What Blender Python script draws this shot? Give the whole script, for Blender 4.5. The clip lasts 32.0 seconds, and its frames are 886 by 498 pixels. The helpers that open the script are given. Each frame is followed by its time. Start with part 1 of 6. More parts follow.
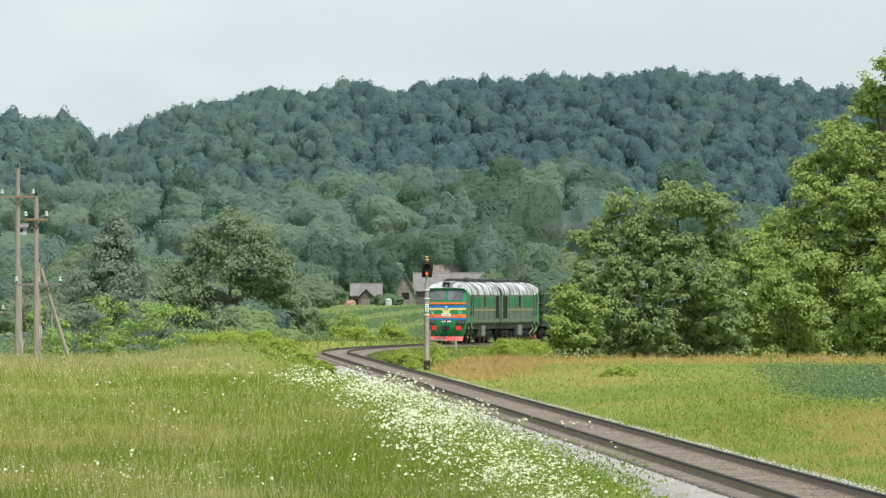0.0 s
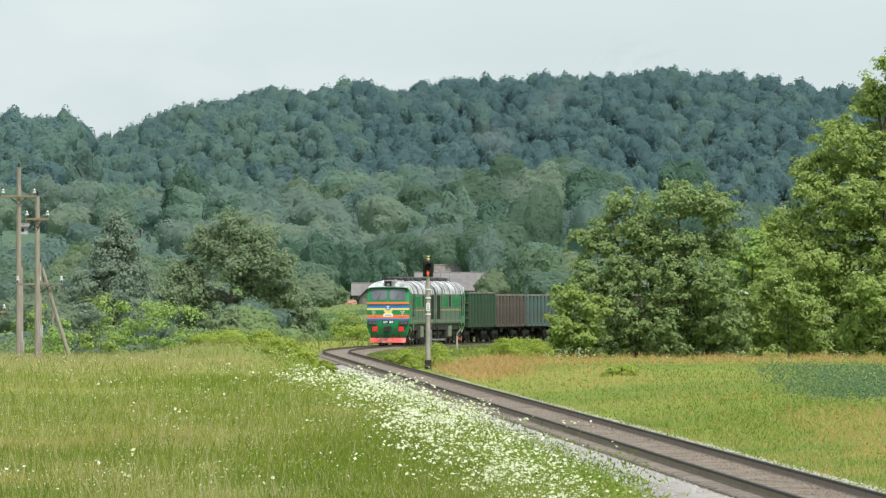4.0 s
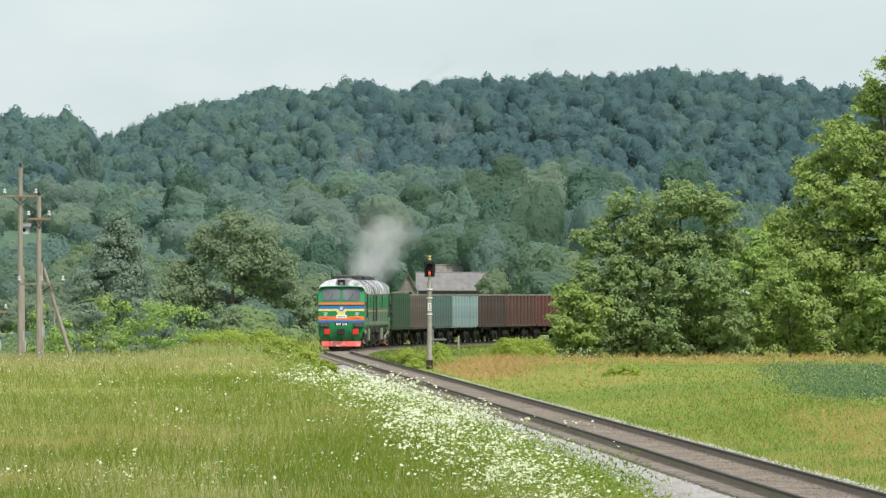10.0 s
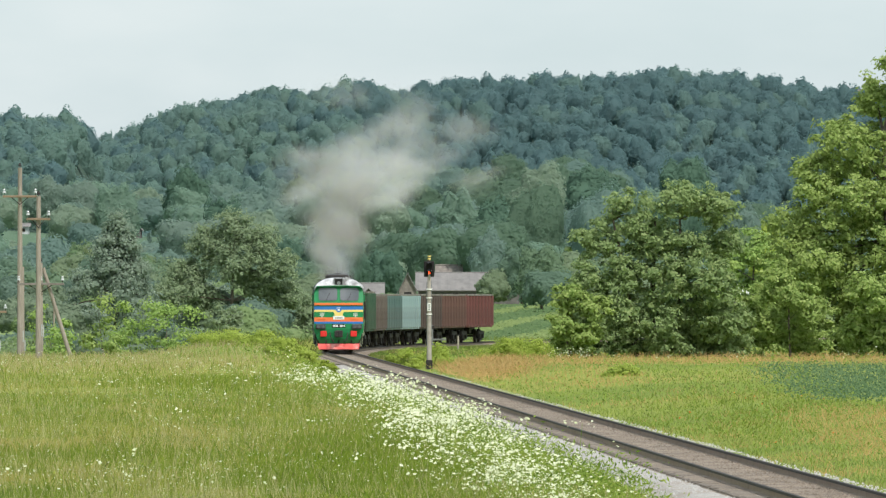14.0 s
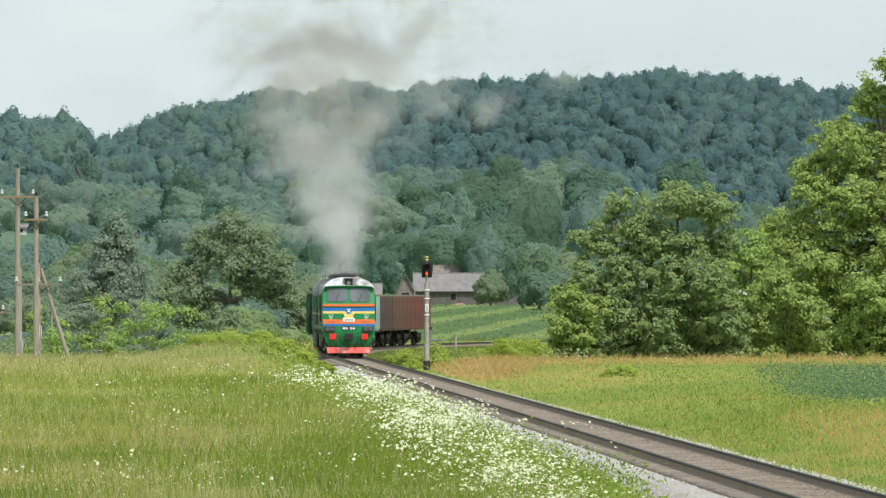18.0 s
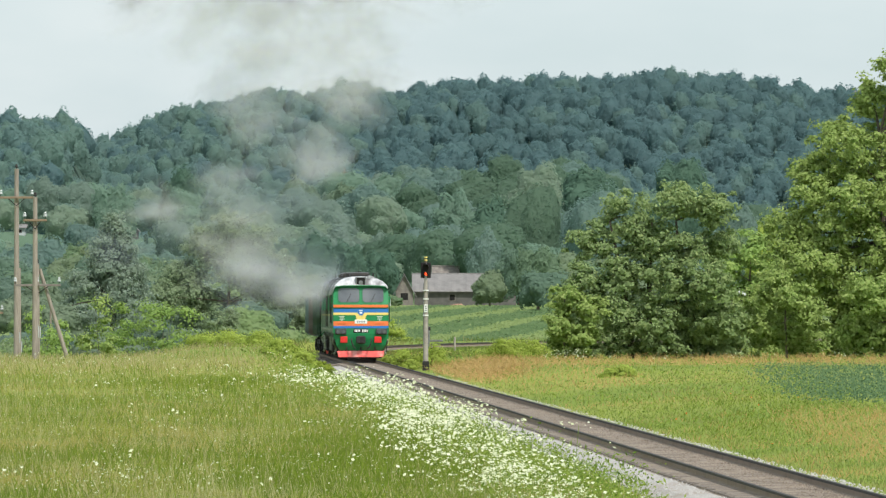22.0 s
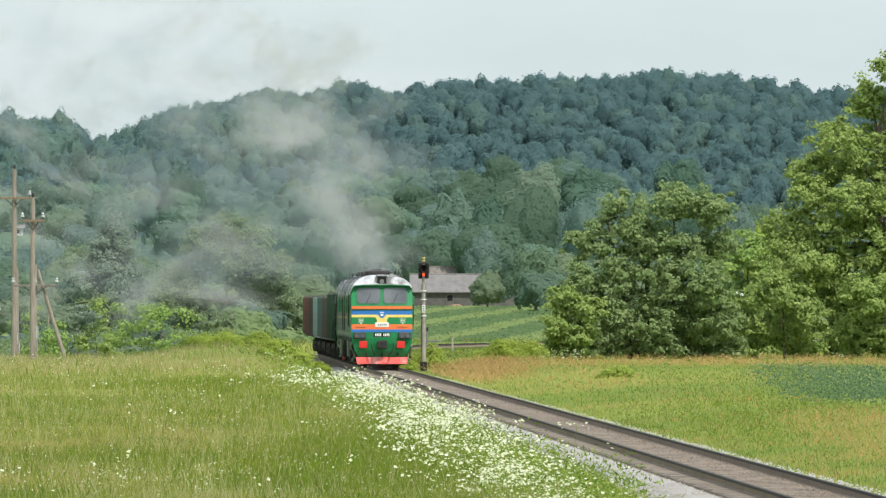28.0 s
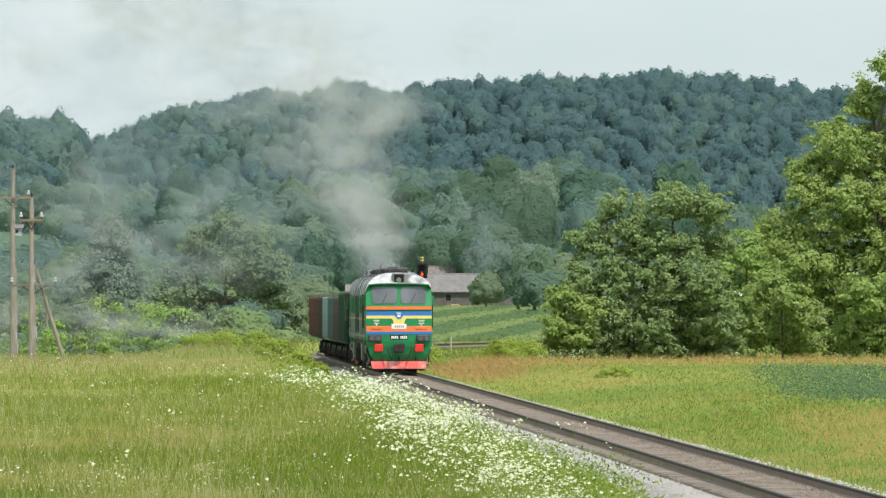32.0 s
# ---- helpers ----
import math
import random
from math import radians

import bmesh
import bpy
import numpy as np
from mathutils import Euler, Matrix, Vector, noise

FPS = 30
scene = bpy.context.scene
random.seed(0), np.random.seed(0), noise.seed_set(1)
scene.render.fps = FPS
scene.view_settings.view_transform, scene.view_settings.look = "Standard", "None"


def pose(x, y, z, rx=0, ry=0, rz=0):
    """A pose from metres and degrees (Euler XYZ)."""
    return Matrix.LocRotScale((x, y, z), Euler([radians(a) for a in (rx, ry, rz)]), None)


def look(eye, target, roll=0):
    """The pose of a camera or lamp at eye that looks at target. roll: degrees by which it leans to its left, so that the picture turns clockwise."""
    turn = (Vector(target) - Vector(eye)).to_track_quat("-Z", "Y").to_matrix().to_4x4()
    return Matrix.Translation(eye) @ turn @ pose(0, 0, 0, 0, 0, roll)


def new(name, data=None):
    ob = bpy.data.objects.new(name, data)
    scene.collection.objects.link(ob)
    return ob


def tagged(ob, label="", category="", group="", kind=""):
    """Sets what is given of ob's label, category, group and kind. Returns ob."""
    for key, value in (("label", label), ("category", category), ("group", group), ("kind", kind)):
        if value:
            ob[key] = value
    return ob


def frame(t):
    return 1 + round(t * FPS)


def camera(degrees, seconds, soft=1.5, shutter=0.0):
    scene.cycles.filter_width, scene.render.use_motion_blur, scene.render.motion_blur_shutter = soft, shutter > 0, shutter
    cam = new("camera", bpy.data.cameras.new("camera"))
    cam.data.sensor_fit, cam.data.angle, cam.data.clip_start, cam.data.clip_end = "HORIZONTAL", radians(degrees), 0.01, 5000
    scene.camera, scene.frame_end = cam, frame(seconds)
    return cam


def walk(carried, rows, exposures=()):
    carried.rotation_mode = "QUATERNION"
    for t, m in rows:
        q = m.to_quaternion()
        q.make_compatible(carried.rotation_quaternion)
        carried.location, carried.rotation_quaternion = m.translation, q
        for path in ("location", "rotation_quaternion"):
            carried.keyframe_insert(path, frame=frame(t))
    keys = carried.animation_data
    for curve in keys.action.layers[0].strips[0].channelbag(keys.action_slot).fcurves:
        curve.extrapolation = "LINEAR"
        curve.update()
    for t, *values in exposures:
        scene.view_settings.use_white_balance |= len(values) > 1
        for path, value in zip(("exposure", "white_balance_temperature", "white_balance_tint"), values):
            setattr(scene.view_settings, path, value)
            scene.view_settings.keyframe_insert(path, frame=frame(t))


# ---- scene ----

# ---------------------------------------------------------------- camera
# A long lens on a tripod, 3.3 m above the rails, looking along +Y. z = 0 is the top of the rails.
EYE = (0.0, 0.0, 3.32)
cam = camera(5.130, 32.0, soft=1.3)
DRIFT = [(0, -4, 1), (1, -3, .5), (3, -2, 0), (6, -2, .5), (9, 0, 0), (11, 1, 0), (12.5, -1, 0), (14, 0, 0), (16.5, -3, .7),
         (19, -4.5, 1.5), (22, -6, 2), (24, -7.5, 2.7), (28, -10, 3), (30, -10.5, 3), (32, -12.5, 2.5)]
walk(cam, [(t, look(EYE, (-a / 17.5, 1000.0, 3.32 + (84 + b) / 17.5))) for t, a, b in DRIFT])

# ---------------------------------------------------------------- light
world = bpy.data.worlds.new("world")
scene.world = world
world.use_nodes = True
SUN_EL, SUN_AZ = radians(55), radians(148)      # azimuth clockwise from +Y: to the right of the camera and behind it
nt = world.node_tree
sky = nt.nodes.new("ShaderNodeTexSky")
sky.sky_type = "NISHITA"
sky.sun_disc = False
sky.sun_elevation, sky.sun_rotation = SUN_EL, SUN_AZ
sky.air_density, sky.dust_density, sky.ozone_density = 1.0, 1.6, 2.2
bg = nt.nodes["Background"]
bg.inputs["Strength"].default_value = 0.154
# thin white cloud over most of the sky, with softly uneven density
cloud = nt.nodes.new("ShaderNodeTexNoise")
cloud.inputs["Scale"].default_value, cloud.inputs["Detail"].default_value = 22.0, 5.0
stretch = nt.nodes.new("ShaderNodeMapping")
stretch.inputs["Scale"].default_value = (1.0, 1.0, 3.0)
nt.links.new(nt.nodes.new("ShaderNodeTexCoord").outputs["Generated"], stretch.inputs[0])
nt.links.new(stretch.outputs[0], cloud.inputs["Vector"])
thick = nt.nodes.new("ShaderNodeMapRange")
thick.inputs[1].default_value, thick.inputs[2].default_value, thick.inputs[3].default_value, thick.inputs[4].default_value = .3, .7, .72, .95
nt.links.new(cloud.outputs["Fac"], thick.inputs[0])
veil = nt.nodes.new("ShaderNodeMix")
veil.data_type = "RGBA"
sheet = nt.nodes.new("ShaderNodeMix")
sheet.data_type = "RGBA"
sheet.inputs[6].default_value, sheet.inputs[7].default_value = (2.70, 3.22, 3.45, 1), (3.22, 3.58, 3.66, 1)
lumps_ = nt.nodes.new("ShaderNodeMapRange")
lumps_.inputs[1].default_value, lumps_.inputs[2].default_value = .36, .64
nt.links.new(cloud.outputs["Fac"], lumps_.inputs[0])
nt.links.new(lumps_.outputs[0], sheet.inputs[0])
nt.links.new(sheet.outputs[2], veil.inputs[7])
nt.links.new(thick.outputs[0], veil.inputs[0])
nt.links.new(sky.outputs[0], veil.inputs[6])
nt.links.new(veil.outputs[2], bg.inputs["Color"])
sun = new("sun", bpy.data.lights.new("sun", "SUN"))
sun.data.energy, sun.data.angle, sun.data.color = 2.6, radians(3.0), (1.0, 0.96, 0.92)
sdir = Vector((math.sin(SUN_AZ) * math.cos(SUN_EL), math.cos(SUN_AZ) * math.cos(SUN_EL), math.sin(SUN_EL)))
sun.matrix_world = look(sdir * 50, (0, 0, 0))
scene.view_settings.exposure = 0.60
scene.cycles.transparent_max_bounces = 160


# ---------------------------------------------------------------- materials
def node(t, kind, **inputs):
    n = t.nodes.new(kind)
    for key, value in inputs.items():
        n.inputs[key.replace("_", " ")].default_value = value
    return n


def mixed(t, fac, a, b, mode="MIX"):
    n = t.nodes.new("ShaderNodeMix")
    n.data_type, n.blend_type = "RGBA", mode
    for sock, v in ((n.inputs[0], fac), (n.inputs[6], a), (n.inputs[7], b)):
        if isinstance(v, bpy.types.NodeSocket):
            t.links.new(v, sock)
        elif isinstance(v, (int, float)):
            sock.default_value = v
        else:
            sock.default_value = (*v, 1)
    return n.outputs[2]


def ramp(t, value, lo, hi):
    n = t.nodes.new("ShaderNodeMapRange")
    n.clamp = True
    t.links.new(value, n.inputs[0])
    n.inputs[1].default_value, n.inputs[2].default_value = lo, hi
    return n.outputs[0]


def noise_of(t, scale, detail=4, stretch=None, rough=0.55):
    co = t.nodes.new("ShaderNodeTexCoord").outputs["Object"]
    if stretch:
        mp = t.nodes.new("ShaderNodeMapping")
        mp.inputs["Scale"].default_value = stretch
        t.links.new(co, mp.inputs[0])
        co = mp.outputs[0]
    n = node(t, "ShaderNodeTexNoise", Scale=scale, Detail=detail, Roughness=rough)
    t.links.new(co, n.inputs["Vector"])
    return n.outputs["Fac"]


def surface(name, c1, c2, scale=3.0, rough=0.7, metal=0.0, bump=0.2, dirt=None, dirt_scale=0.8, dirt_lo=0.5, dirt_hi=0.75,
            stretch=None, vary=0.0, spec=0.4, distance=0.02):
    """Paint, wood, stone or metal with grain at one scale and dirt at a larger one."""
    m = bpy.data.materials.new(name)
    m.use_nodes = True
    t = m.node_tree
    b = t.nodes["Principled BSDF"]
    b.inputs["Roughness"].default_value, b.inputs["Metallic"].default_value = rough, metal
    b.inputs["Specular IOR Level"].default_value = spec
    fine = noise_of(t, scale, 5, stretch)
    col = mixed(t, ramp(t, fine, 0.3, 0.7), c1, c2)
    if dirt:
        col = mixed(t, ramp(t, noise_of(t, dirt_scale, 6, stretch, 0.65), dirt_lo, dirt_hi), col, dirt)
    if vary:
        info = t.nodes.new("ShaderNodeObjectInfo")
        hs = t.nodes.new("ShaderNodeHueSaturation")
        mr = t.nodes.new("ShaderNodeMapRange")
        mr.inputs[3].default_value, mr.inputs[4].default_value = 1 - vary, 1 + vary
        t.links.new(info.outputs["Random"], mr.inputs[0])
        t.links.new(mr.outputs[0], hs.inputs["Value"])
        t.links.new(col, hs.inputs["Color"])
        col = hs.outputs[0]
    t.links.new(col, b.inputs["Base Color"])
    if bump:
        bp = node(t, "ShaderNodeBump", Strength=bump, Distance=distance)
        t.links.new(fine, bp.inputs["Height"])
        t.links.new(bp.outputs[0], b.inputs["Normal"])
    return m


def foliage(name, dark, mid, light, big_scale=0.3, through_light=0.3, tint=None, other=None, stretch=None):
    """Leaves or blades: each island has its own shade of green, drifting over the plant."""
    m = bpy.data.materials.new(name)
    m.use_nodes = True
    t = m.node_tree
    b = t.nodes["Principled BSDF"]
    b.inputs["Roughness"].default_value = 0.65
    b.inputs["Specular IOR Level"].default_value = 0.08
    geo = t.nodes.new("ShaderNodeNewGeometry")
    r = geo.outputs["Random Per Island"]
    col = mixed(t, ramp(t, r, 0.0, 0.55), dark, mid)
    col = mixed(t, ramp(t, r, 0.55, 1.0), col, light)
    big = noise_of(t, big_scale, 3, stretch)
    col = mixed(t, ramp(t, big, 0.42, 0.66), col, tint or light)
    if other:
        col = mixed(t, ramp(t, noise_of(t, big_scale * 2.7, 2, stretch), 0.50, 0.62), col, other)
    t.links.new(col, b.inputs["Base Color"])
    tr = t.nodes.new("ShaderNodeBsdfTranslucent")
    t.links.new(col, tr.inputs["Color"])
    mx = t.nodes.new("ShaderNodeMixShader")
    mx.inputs[0].default_value = through_light
    t.links.new(b.outputs[0], mx.inputs[1])
    t.links.new(tr.outputs[0], mx.inputs[2])
    t.links.new(mx.outputs[0], t.nodes["Material Output"].inputs["Surface"])
    return m


def glowing(name, colour, strength):
    m = surface(name, colour, colour, bump=0)
    b = m.node_tree.nodes["Principled BSDF"]
    b.inputs["Emission Color"].default_value, b.inputs["Emission Strength"].default_value = (*colour, 1), strength
    return m


M_RAIL = surface("rail_steel", (.24, .18, .13), (.32, .25, .185), 6, .8, 0, .2, (.20, .145, .10), .8, .5, .7)
M_RAILTOP = surface("rail_head", (.030, .027, .024), (.055, .05, .045), 8, .7, 0, .05, spec=.25)
M_SLEEPER = surface("sleeper_wood", (.13, .11, .09), (.22, .19, .16), 5, .9, 0, .4, vary=.2)
M_BALLAST = surface("ballast_stone", (.30, .285, .26), (.46, .44, .41), 9, .95, 0, 1.0, (.28, .23, .18), .35, .5, .75, distance=.06)
M_STONE = surface("loose_stone", (.32, .305, .28), (.48, .46, .43), 9, .95, 0, .5, vary=.3)
M_WALKBED = surface("oily_ballast", (.20, .16, .12), (.34, .28, .215), 7, .95, 0, 1.0, (.10, .078, .058), .9, .42, .68, distance=.08)
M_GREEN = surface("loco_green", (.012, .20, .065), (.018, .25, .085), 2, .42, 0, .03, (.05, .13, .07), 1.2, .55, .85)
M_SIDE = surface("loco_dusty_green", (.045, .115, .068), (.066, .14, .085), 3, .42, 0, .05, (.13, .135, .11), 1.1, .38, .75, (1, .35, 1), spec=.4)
M_RIMGREEN = surface("window_rim_green", (.02, .15, .06), (.03, .19, .08), 4, .5, 0, .03)
M_WHITE = surface("roof_white", (.54, .55, .56), (.66, .66, .66), 4, .65, 0, .04, (.15, .145, .14), .9, .42, .66, (1.6, .6, 1.2))
M_ORANGE = surface("stripe_orange", (.78, .18, .05), (.86, .22, .07), 5, .45, 0, .02)
M_BLUE = surface("stripe_blue", (.03, .17, .48), (.04, .2, .55), 5, .45, 0, .02)
M_YELLOW = surface("stripe_yellow", (.80, .62, .16), (.86, .70, .22), 5, .45, 0, .02)
M_OLDYELLOW = surface("faded_yellow", (.30, .27, .10), (.38, .34, .14), 5, .6, 0, .02)
M_RED = surface("buffer_red", (.75, .03, .03), (.85, .05, .04), 5, .5, 0, .02)
M_PINK = surface("pilot_red", (.80, .10, .09), (.90, .16, .13), 3, .5, 0, .05, (.9, .45, .4), 2.0, .5, .7)
M_PLATE = surface("plate_white", (.8, .8, .76), (.85, .85, .8), 6, .5, 0, .02)
M_DARK = surface("underframe_black", (.018, .017, .016), (.04, .036, .032), 4, .75, .1, .3, (.07, .055, .045), 1.5, .5, .8)
M_GREY = surface("lamp_grey", (.16, .17, .17), (.24, .25, .25), 6, .5, .3, .1)
M_LAMPBOX = surface("lamp_box_dark", (.045, .05, .05), (.08, .085, .085), 6, .5, .2, .1)
M_RIMDUST = surface("dusty_rim", (.16, .145, .125), (.30, .28, .25), 2.2, .9, 0, .2, (.10, .08, .065), 1.0, .45, .7)
M_WHEEL = surface("wheel_steel", (.05, .04, .035), (.12, .10, .09), 4, .5, .6, .2)
M_TANK = surface("tank_grey_green", (.16, .20, .13), (.24, .27, .18), 3, .6, 0, .1, (.09, .08, .06), 1.4, .5, .8)
M_GLASS = surface("dark_cab_glass", (.09, .10, .11), (.16, .17, .18), .8, .12, 0, 0, spec=.8)
M_MAST = surface("signal_mast", (.30, .27, .23), (.42, .38, .33), 5, .85, 0, .3, (.16, .14, .12), 1.2, .5, .8)
M_BLACK = surface("signal_black", (.014, .013, .013), (.03, .028, .027), 4, .7, 0, .1, spec=.12)
M_REDLAMP = glowing("red_lamp", (1.0, .06, .015), 2.0)
M_POLE = surface("weathered_pole", (.25, .21, .17), (.38, .33, .28), 3, .9, 0, .4, (.14, .11, .09), .9, .5, .8, (6, 6, .5))
M_RUST = surface("rusty_crossarm", (.20, .15, .10), (.29, .21, .14), 6, .8, .1, .2)
M_PORCELAIN = surface("porcelain", (.42, .44, .44), (.55, .57, .56), 5, .25, 0, 0)
M_WALL = surface("old_plaster", (.10, .095, .088), (.15, .14, .13), 1.5, .9, 0, .2, (.19, .175, .16), .5, .5, .8)
M_SLATE = surface("asbestos_roof", (.155, .148, .14), (.215, .205, .195), 1.2, .9, 0, .3, (.25, .235, .22), .4, .45, .8)
M_WOOD = surface("grey_boards", (.16, .14, .125), (.26, .23, .2), 2, .9, 0, .3)
M_REDROOF = surface("red_roof", (.42, .22, .2), (.5, .28, .25), 1, .8, 0, .2)
M_BRICK = surface("rubble_brick", (.36, .19, .13), (.46, .28, .2), 2, .95, 0, .3)
M_BARK = surface("bark", (.10, .08, .06), (.18, .15, .12), 4, .95, 0, .6, (.06, .05, .04), 1.2, .45, .8, (4, 4, 1))

L_NEAR = foliage("maple_leaves", (0.180, 0.265, 0.108), (0.281, 0.376, 0.154), (0.445, 0.525, 0.231), .45, .5, (0.307, 0.403, 0.176))
L_BRIGHT = foliage("bright_leaves", (0.209, 0.308, 0.085), (0.314, 0.416, 0.124), (0.474, 0.561, 0.207), .35, .48, (0.364, 0.458, 0.145))
L_LIGHT = foliage("light_leaves", (0.213, 0.329, 0.094), (0.294, 0.421, 0.121), (0.375, 0.494, 0.154), .35, .4)
# Own grey-green and olive, lightened and blued to paint in haze over distance.
L_GREY = foliage("hazed_grey_green_leaves", (0.213, 0.279, 0.212), (0.286, 0.364, 0.277), (0.374, 0.447, 0.348), .3, .5, (0.279, 0.354, 0.260))
L_OLIVE = foliage("hazed_olive_leaves", (0.205, 0.273, 0.161), (0.284, 0.366, 0.211), (0.367, 0.445, 0.271), .3, .5, (0.294, 0.371, 0.218))
L_MID = foliage("village_tree_leaves", (0.105, 0.179, 0.092), (0.148, 0.232, 0.118), (0.198, 0.289, 0.146), .12, .4, (0.162, 0.238, 0.130), (0.198, 0.255, 0.132))
# Hillside woods: a blue-grey veil of distance haze is mixed into these greens.
L_MIDWOOD = [foliage("hazed_hillside_leaves", a, b, c, .06, .6, b) for a, b, c in (
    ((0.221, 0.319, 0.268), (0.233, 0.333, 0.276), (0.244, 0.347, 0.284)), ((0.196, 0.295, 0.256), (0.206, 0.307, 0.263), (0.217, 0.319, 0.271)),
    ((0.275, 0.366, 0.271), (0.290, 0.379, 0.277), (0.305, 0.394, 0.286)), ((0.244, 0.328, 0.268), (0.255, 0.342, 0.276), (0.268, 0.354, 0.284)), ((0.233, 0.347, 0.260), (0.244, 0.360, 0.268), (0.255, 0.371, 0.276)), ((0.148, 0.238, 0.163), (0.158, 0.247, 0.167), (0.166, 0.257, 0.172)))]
# Valley leaf colours include some painted-in haze, as extra blue.
L_VALLEY = [foliage("hazed_valley_leaves", a, b, c, .1, .4, b) for a, b, c in (
    ((0.154, 0.233, 0.141), (0.164, 0.247, 0.149), (0.178, 0.262, 0.158)), ((0.129, 0.204, 0.141), (0.138, 0.216, 0.149), (0.149, 0.228, 0.156)), ((0.189, 0.252, 0.146), (0.200, 0.264, 0.153), (0.186, 0.252, 0.154)))]
# Hedge greens, likewise tinted towards blue for the haze in front of them.
L_HEDGE = [foliage("hazed_hedge_leaves", a, b, c, .2, .4, b) for a, b, c in (
    ((0.136, 0.188, 0.122), (0.184, 0.245, 0.158), (0.236, 0.299, 0.196)), ((0.102, 0.166, 0.125), (0.135, 0.204, 0.152), (0.173, 0.247, 0.182)), ((0.171, 0.260, 0.108), (0.221, 0.309, 0.135), (0.269, 0.350, 0.147)))]
# Far-hill greens carry distance haze in the colour: bluer and paler than leaves.
L_FAR = [foliage("hazed_forest_leaves", a, b, c, .03, .62, b) for a, b, c in (
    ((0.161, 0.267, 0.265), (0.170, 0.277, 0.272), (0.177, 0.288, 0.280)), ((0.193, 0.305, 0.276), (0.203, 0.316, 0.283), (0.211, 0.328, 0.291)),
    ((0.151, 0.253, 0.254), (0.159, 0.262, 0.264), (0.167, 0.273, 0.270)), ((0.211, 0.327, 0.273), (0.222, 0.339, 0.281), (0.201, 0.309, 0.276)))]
L_GRASS = foliage("meadow_blades", (0.278, 0.305, 0.053), (0.318, 0.345, 0.065), (0.382, 0.390, 0.092), .2, .45, (0.488, 0.400, 0.136), (0.175, 0.262, 0.037), (1, .25, 1))
L_GRASS_R = foliage("verge_blades", (0.128, 0.200, 0.046), (0.160, 0.236, 0.056), (0.215, 0.280, 0.076), .2, .45, (0.180, 0.238, 0.058), (0.305, 0.270, 0.104), (1, .22, 1))
L_DRY = foliage("dry_grass", (0.470, 0.275, 0.110), (0.570, 0.350, 0.145), (0.667, 0.455, 0.200), .2, .4)
L_SEED = foliage("seed_heads", (.42, .36, .17), (.50, .44, .21), (.60, .55, .29), .2, .4)
L_PETAL = foliage("white_petals", (.58, .62, .35), (.74, .77, .54), (.85, .86, .70), .5, .4, (.76, .78, .55))
L_LUSH = foliage("lush_blades", (0.124, 0.202, 0.021), (0.198, 0.282, 0.035), (0.294, 0.353, 0.059), .15, .45, (0.213, 0.282, 0.039))
L_WEED = foliage("bank_weed_leaves", (.11, .19, .03), (.19, .28, .045), (.30, .38, .075), .5, .45)
L_TAN = foliage("tan_grass_blades", (.40, .32, .15), (.48, .39, .19), (.56, .47, .25), .2, .4)
L_DEEP = foliage("deep_green_crowns", (0.090, 0.167, 0.116), (0.099, 0.178, 0.124), (0.108, 0.190, 0.130), .12, .4)
L_WARM = foliage("warm_green_crowns", (.160, .232, .150), (.172, .246, .158), (.186, .262, .166), .12, .45)
L_LIME = foliage("lime_leaves", (0.269, 0.363, 0.060), (0.358, 0.451, 0.085), (0.448, 0.528, 0.120), .5, .5)
L_FRESH = foliage("fresh_leaves", (.12, .21, .075), (.16, .26, .095), (.21, .31, .12), .2, .45)
L_POPPY = foliage("poppy_petals", (.75, .10, .02), (.8, .14, .03), (.85, .2, .05), .3, .3)
L_CROP = foliage("crop_leaves", (.092, .160, .080), (.112, .186, .092), (.140, .220, .108), .2, .4)
L_CROP_PALE = foliage("pale_crop_leaves", (0.200, 0.270, 0.098), (0.228, 0.298, 0.112), (0.256, 0.326, 0.128), .05, .4)
L_CROP_DEEP = foliage("deep_crop_leaves", (0.102, 0.172, 0.071), (0.123, 0.194, 0.081), (0.145, 0.215, 0.095), .05, .4)
L_SHRUB = foliage("verge_shrub_leaves", (0.206, 0.286, 0.033), (0.278, 0.363, 0.050), (0.362, 0.429, 0.072), .4, .45)



